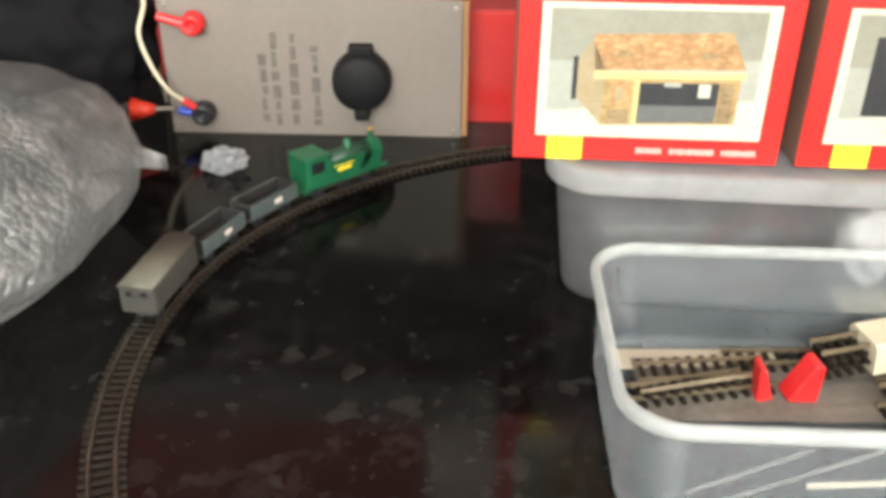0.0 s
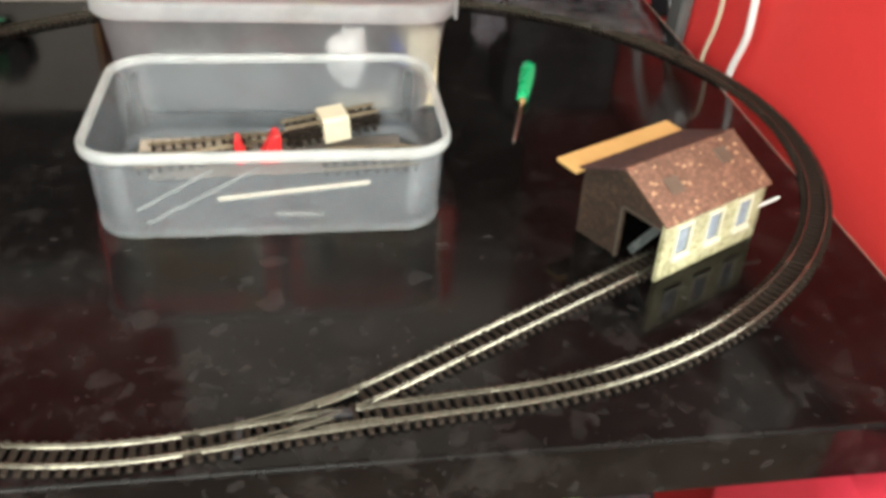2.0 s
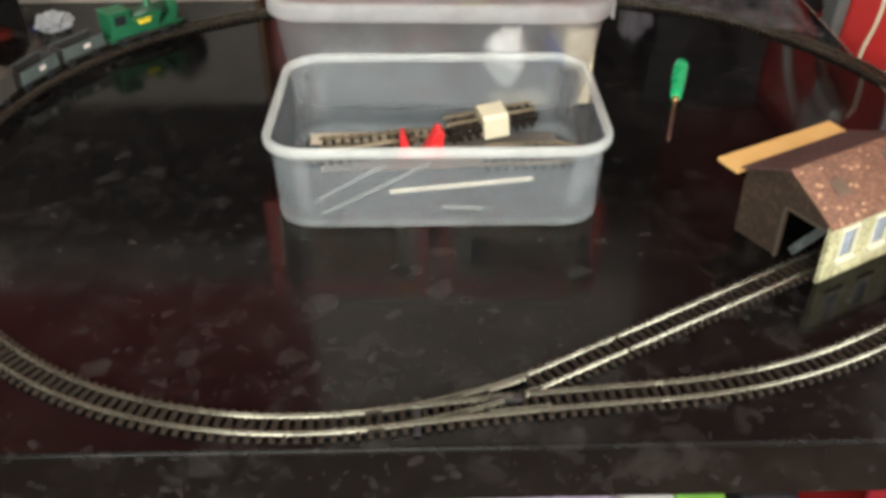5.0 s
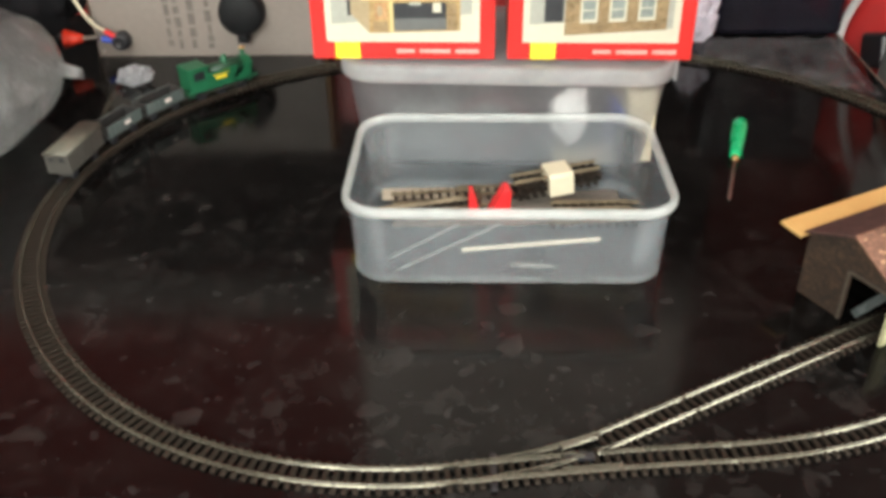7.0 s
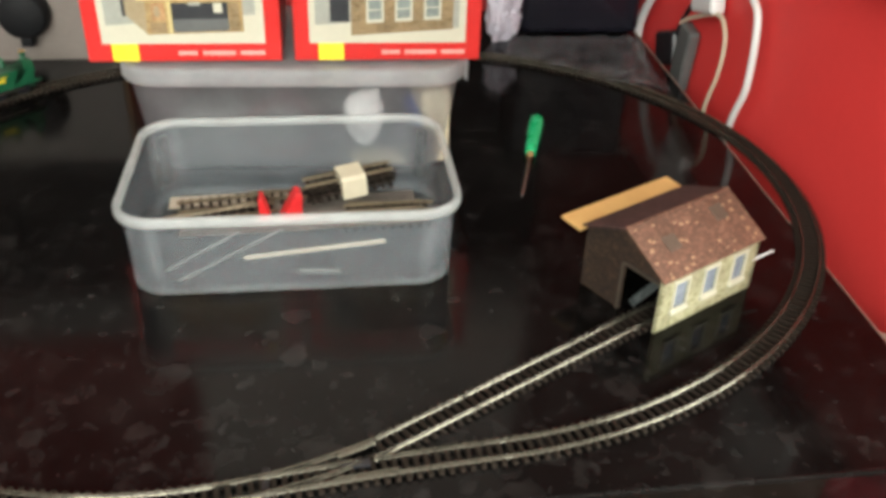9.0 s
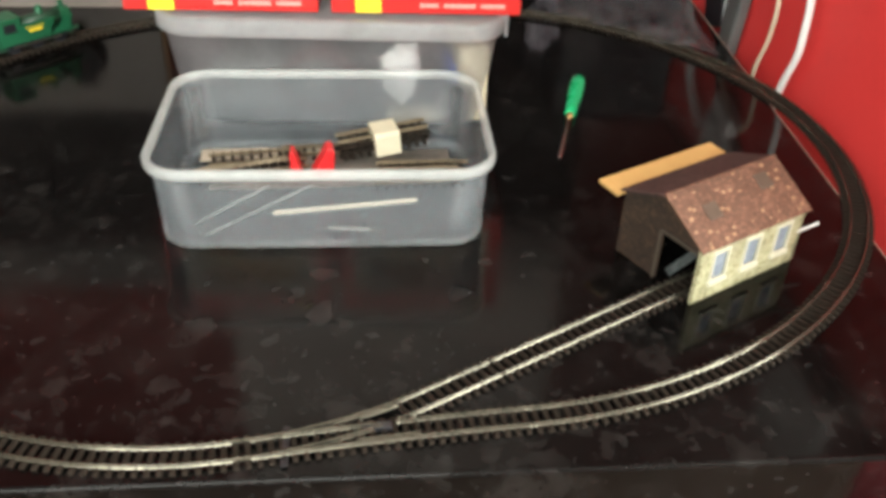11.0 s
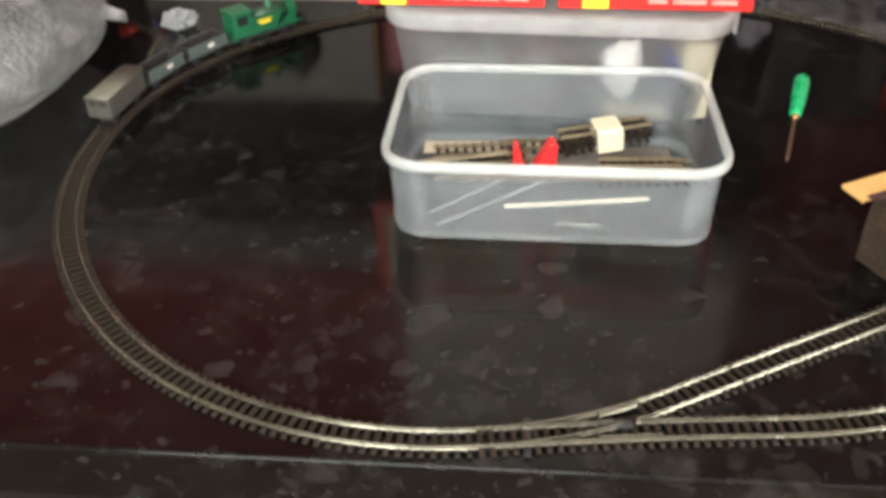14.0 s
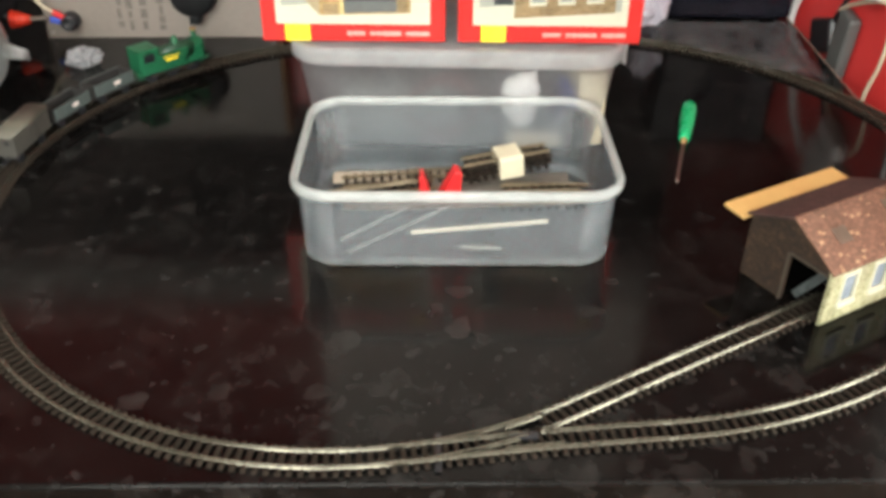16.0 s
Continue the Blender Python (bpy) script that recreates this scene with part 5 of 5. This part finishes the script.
def low_item(name, x0, x1, top, mats, label, category):
    ob = thing(name, Matrix.Translation((0, 0, 0)), label, category)
    n = len(mats)
    for i, m in enumerate(mats):
        a, b = x0 + (x1 - x0) * i / n, x0 + (x1 - x0) * (i + 1) / n
        part("sleeve", block(((a + b) / 2, 0.014, 0.456 + (top - 0.456) / 2), (b - a - 0.001, 0.07, top - 0.456), 0.004), m, ob)


low_item("book", -0.088, -0.011, 0.685, [WHITE_PAINT, GREEN_CARD], "white and green books standing under the worktop", "book")
low_item("folder", -0.007, 0.095, 0.685, [LILAC], "pale lilac folder standing under the worktop", "folder")
low_item("magazine", 0.100, 0.172, 0.685, [WHITE_PAINT, LIME], "white and lime green magazines under the worktop", "magazine")
low_item("bag", 0.178, 0.221, 0.690, [BLACK_PLASTIC], "black bag under the worktop", "bag")
low_item("crate", -0.350, -0.235, 0.600, [TEAL], "teal plastic crate under the worktop", "crate")

# ---------------------------------------------------------------- the train
FLAT = [q for run in OVAL_RUNS for q in run[:-1]]


def along(s):
    """Place and heading on the oval, s decimetres clockwise from the engine's rear."""
    best = min(range(len(FLAT)), key=lambda i: (FLAT[i][0] + 2.807) ** 2 + (FLAT[i][1] - 2.528) ** 2)
    f = best - s / STEP
    i = math.floor(f)
    a, b, t = FLAT[i % len(FLAT)], FLAT[(i + 1) % len(FLAT)], f - i
    return a[0] + (b[0] - a[0]) * t, a[1] + (b[1] - a[1]) * t


def rail_pose(s_mid, length):
    """Sits a vehicle on the rails with both its ends over the track; local x forward."""
    x0, y0 = along(s_mid - length * 0.36)
    x1, y1 = along(s_mid + length * 0.36)
    return Matrix.Translation(P((x0 + x1) / 2, (y0 + y1) / 2, RAIL_TOP)) @ Matrix.Rotation(math.atan2(y1 - y0, x1 - x0), 4, "Z")


def wheel(parent, x, r, mat):
    for s in (-1, 1):
        w = part("wheel", lathe([(r + 0.0004, 0), (r + 0.0004, 0.0004), (r, 0.0006), (r, 0.0020), (r * 0.3, 0.0022)], 18, "Y"), mat, parent)
        w.matrix_basis = Matrix.Translation((x, s * 0.0037, r)) @ Matrix.Rotation(0 if s > 0 else math.pi, 4, "Z")


def locomotive(m):
    ob = thing("toy_locomotive", m, "green miniature tank locomotive with yellow lettering on the track", "model locomotive")
    part("frame", block((0, 0, 0.0058), (0.060, 0.0095, 0.0050), 0.0004), LOCO_DARK, ob)
    part("running_plate", block((0, 0, 0.0089), (0.0635, 0.0185, 0.0014), 0.0003), LOCO_GREEN, ob)
    bm = bmesh.new()
    rod(bm, (-0.008, 0, 0.0185), (0.0285, 0, 0.0185), 0.0066, n=24)
    part("boiler", bm, LOCO_DARK, ob, "dark green boiler", True)
    bm = bmesh.new()
    rod(bm, (0.0225, 0, 0.0180), (0.0305, 0, 0.0180), 0.0075, n=24)
    box(bm, (0.0265, 0, 0.0125), (0.0080, 0.0120, 0.0075), 0.0004)
    part("smokebox", bm, LOCO_GREEN, ob)
    bm = bmesh.new()
    for s in (-1, 1):
        pts = [(-0.0120, 0.0096), (0.0100, 0.0096), (0.0160, 0.0215), (-0.0120, 0.0215)]
        loft(bm, [[(x, s * 0.0060, z) for x, z in pts], [(x, s * 0.0090, z) for x, z in pts]], True, True, True)
    part("side_tank", bm, LOCO_GREEN, ob, "green side tanks with open front")
    for s in (-1, 1):
        part("lettering", block((-0.001, s * 0.00915, 0.0162), (0.0105, 0.0003, 0.0024), 0), YELLOW, ob, "yellow lettering")
        part("lettering", block((-0.001, s * 0.00915, 0.0188), (0.0150, 0.0003, 0.0007), 0), YELLOW, ob)
        bm = bmesh.new()
        pts = [(0.0120, 0.0100), (0.0280, 0.0100), (0.0280, 0.0210), (0.0260, 0.0210), (0.0180, 0.0140)]
        loft(bm, [[(x, s * 0.0080, z) for x, z in pts], [(x, s * 0.0088, z) for x, z in pts]], True, True, True)
        part("valance", bm, LOCO_GREEN, ob)
    # cab with side openings
    cab = part("cab_front", block((-0.0126, 0, 0.0180), (0.0012, 0.0150, 0.0170)), LOCO_GREEN, ob)
    part("cab_back", block((-0.0286, 0, 0.0180), (0.0012, 0.0150, 0.0170)), LOCO_GREEN, ob)
    for s in (-1, 1):
        bm = bmesh.new()
        o = [(-0.0292, 0.0096), (-0.0120, 0.0096), (-0.0120, 0.0272), (-0.0292, 0.0272)]
        q = [(-0.0252, 0.0176), (-0.0152, 0.0176), (-0.0152, 0.0250), (-0.0252, 0.0250)]
        ring = lambda pts, y: [(x, s * y, z) for x, z in pts]
        loft(bm, [ring(o, 0.0078), ring(o, 0.0090), ring(q, 0.0090), ring(q, 0.0078), ring(o, 0.0078)])
        bmesh.ops.remove_doubles(bm, verts=bm.verts, dist=1e-6)
        part("cab_side", bm, LOCO_GREEN, ob, "green cab side with an opening")
    part("cab_inside", block((-0.0205, 0, 0.0180), (0.0140, 0.0150, 0.0150)), BLACK_PLASTIC, cab)
    part("cab_roof", block((-0.0205, 0, 0.0280), (0.0190, 0.0195, 0.0016), 0.0006), LOCO_GREEN, ob)
    ch = part("chimney", lathe([(0.0026, 0.0), (0.0019, 0.001), (0.0019, 0.0050), (0.0026, 0.0062), (0.0022, 0.0068)], 16), LOCO_GREEN, ob, "", True)
    ch.location = (0.0268, 0, 0.0250)
    cap = part("chimney_cap", lathe([(0.0026, 0.0), (0.0027, 0.0012), (0.0016, 0.0016)], 16), BRASS, ch, "copper chimney cap", True)
    cap.location = (0, 0, 0.0062)
    dome = part("dome", lathe([(0.0036, 0.0), (0.0030, 0.0010), (0.0028, 0.0040), (0.0020, 0.0058), (0.0006, 0.0064)], 18), LOCO_GREEN, ob, "", True)
    dome.location = (0.0085, 0, 0.0243)
    for x in (-0.019, 0.0, 0.019):
        wheel(ob, x, 0.0058, BLACK_PLASTIC)
    for s in (-1, 1):
        part("coupling_rod", block((0, s * 0.0062, 0.0052), (0.040, 0.0006, 0.0013), 0.0002), STEEL, ob)
        for e in (-1, 1):
            part("buffer", lathe([(0.0011, 0), (0.0011, 0.0020), (0.0019, 0.0022), (0.0019, 0.0028)], 12, "X"), LOCO_DARK, ob).matrix_basis = (
                Matrix.Translation((e * 0.0318, s * 0.0060, 0.0082)) @ Matrix.Rotation(0 if e > 0 else math.pi, 4, "Z"))
    for e in (-1, 1):
        part("coupling", block((e * 0.0345, 0, 0.0040), (0.0050, 0.0030, 0.0014), 0.0003), BLACK_PLASTIC, ob)


def open_wagon(m):
    ob = thing("toy_wagon", m, "small open wagon, grey-green sides, black inside, on the track", "model wagon", "open wagons of the train")
    L, W, z0, z1 = 0.0385, 0.0165, 0.0080, 0.0170
    part("floor", block((0, 0, z0 + 0.0004), (L, W - 0.0016, 0.0012)), WAGON_BLACK, ob)
    for s in (-1, 1):
        bm = block((0, s * (W / 2 - 0.0005), (z0 + z1) / 2), (L, 0.0010, z1 - z0), 0.0002)
        for k in range(7):
            box(bm, ((k - 3) * L / 6.4, s * (W / 2 + 0.0002), (z0 + z1) / 2), (0.0009, 0.0007, z1 - z0 - 0.0006))
        side = part("side", bm, WAGON_GREY, ob, "ribbed grey-green side")
        part("number_panel", block((0.002, s * (W / 2 + 0.0007), (z0 + z1) / 2 + 0.0005), (0.0060, 0.0003, 0.0030)), PANEL_WHITE, side, "white panel")
        part("end", block((s * (L / 2 - 0.0005), 0, (z0 + z1) / 2), (0.0010, W - 0.0022, z1 - z0), 0.0002), WAGON_BLACK, ob)
        part("inner_lining", block((0, s * (W / 2 - 0.0013), (z0 + z1) / 2 + 0.0002), (L - 0.0024, 0.0005, z1 - z0 - 0.001)), WAGON_BLACK, ob)
    part("underframe", block((0, 0, 0.0058), (L - 0.006, 0.0085, 0.0040), 0.0003), WAGON_BLACK, ob)
    for x in (-0.0115, 0.0115):
        wheel(ob, x, 0.0032, BLACK_PLASTIC)
    for e in (-1, 1):
        part("coupling", block((e * (L / 2 + 0.0020), 0, 0.0042), (0.0050, 0.0026, 0.0014), 0.0003), BLACK_PLASTIC, ob)
        for s in (-1, 1):
            part("buffer", block((e * (L / 2 + 0.0012), s * 0.0056, 0.0080), (0.0024, 0.0018, 0.0018), 0.0005), WAGON_BLACK, ob)


def covered_van(m):
    ob = thing("toy_van", m, "grey-beige covered van at the tail of the train", "model wagon")
    L, W, z0, z1 = 0.0490, 0.0170, 0.0080, 0.0225
    body = part("body", block((0, 0, (z0 + z1) / 2), (L, W, z1 - z0), 0.0004), VAN_GREY, ob)
    for s in (-1, 1):
        for k in range(13):
            part("plank", block(((k - 6) * L / 13.2, s * (W / 2 + 0.0002), (z0 + z1) / 2), (0.0031, 0.0006, z1 - z0 - 0.001), 0.0002), VAN_GREY, body)
        part("door", block((0, s * (W / 2 + 0.0006), (z0 + z1) / 2), (0.0120, 0.0007, z1 - z0 - 0.0016), 0.0003), VAN_GREY, body)
        for y in (-0.0038, 0.0038):
            part("end_opening", block((s * (L / 2 + 0.0001), y, 0.0185), (0.0005, 0.0034, 0.0030), 0.0002), BLACK_PLASTIC, body, "dark end opening")
    bm = bmesh.new()
    n = 10
    rings = []
    for x in (-L / 2 - 0.001, L / 2 + 0.001):
        arc = [((W / 2 + 0.0006) * math.cos(math.pi * i / n), z1 - 0.0002 + 0.0030 * math.sin(math.pi * i / n)) for i in range(n + 1)]
        rings.append([(x, y, z) for y, z in arc])
    loft(bm, rings, True, True, True)
    part("roof", bm, VAN_ROOF, ob, "curved pale beige roof", True)
    part("underframe", block((0, 0, 0.0058), (L - 0.008, 0.0085, 0.0040), 0.0003), WAGON_BLACK, ob)
    for x in (-0.0145, 0.0145):
        wheel(ob, x, 0.0034, BLACK_PLASTIC)
    for e in (-1, 1):
        part("coupling", block((e * (L / 2 + 0.0022), 0, 0.0042), (0.0050, 0.0026, 0.0014), 0.0003), BLACK_PLASTIC, ob)


locomotive(rail_pose(0.32, 0.64))
open_wagon(rail_pose(-0.26, 0.39))
open_wagon(rail_pose(-0.72, 0.39))
covered_van(rail_pose(-1.25, 0.50))
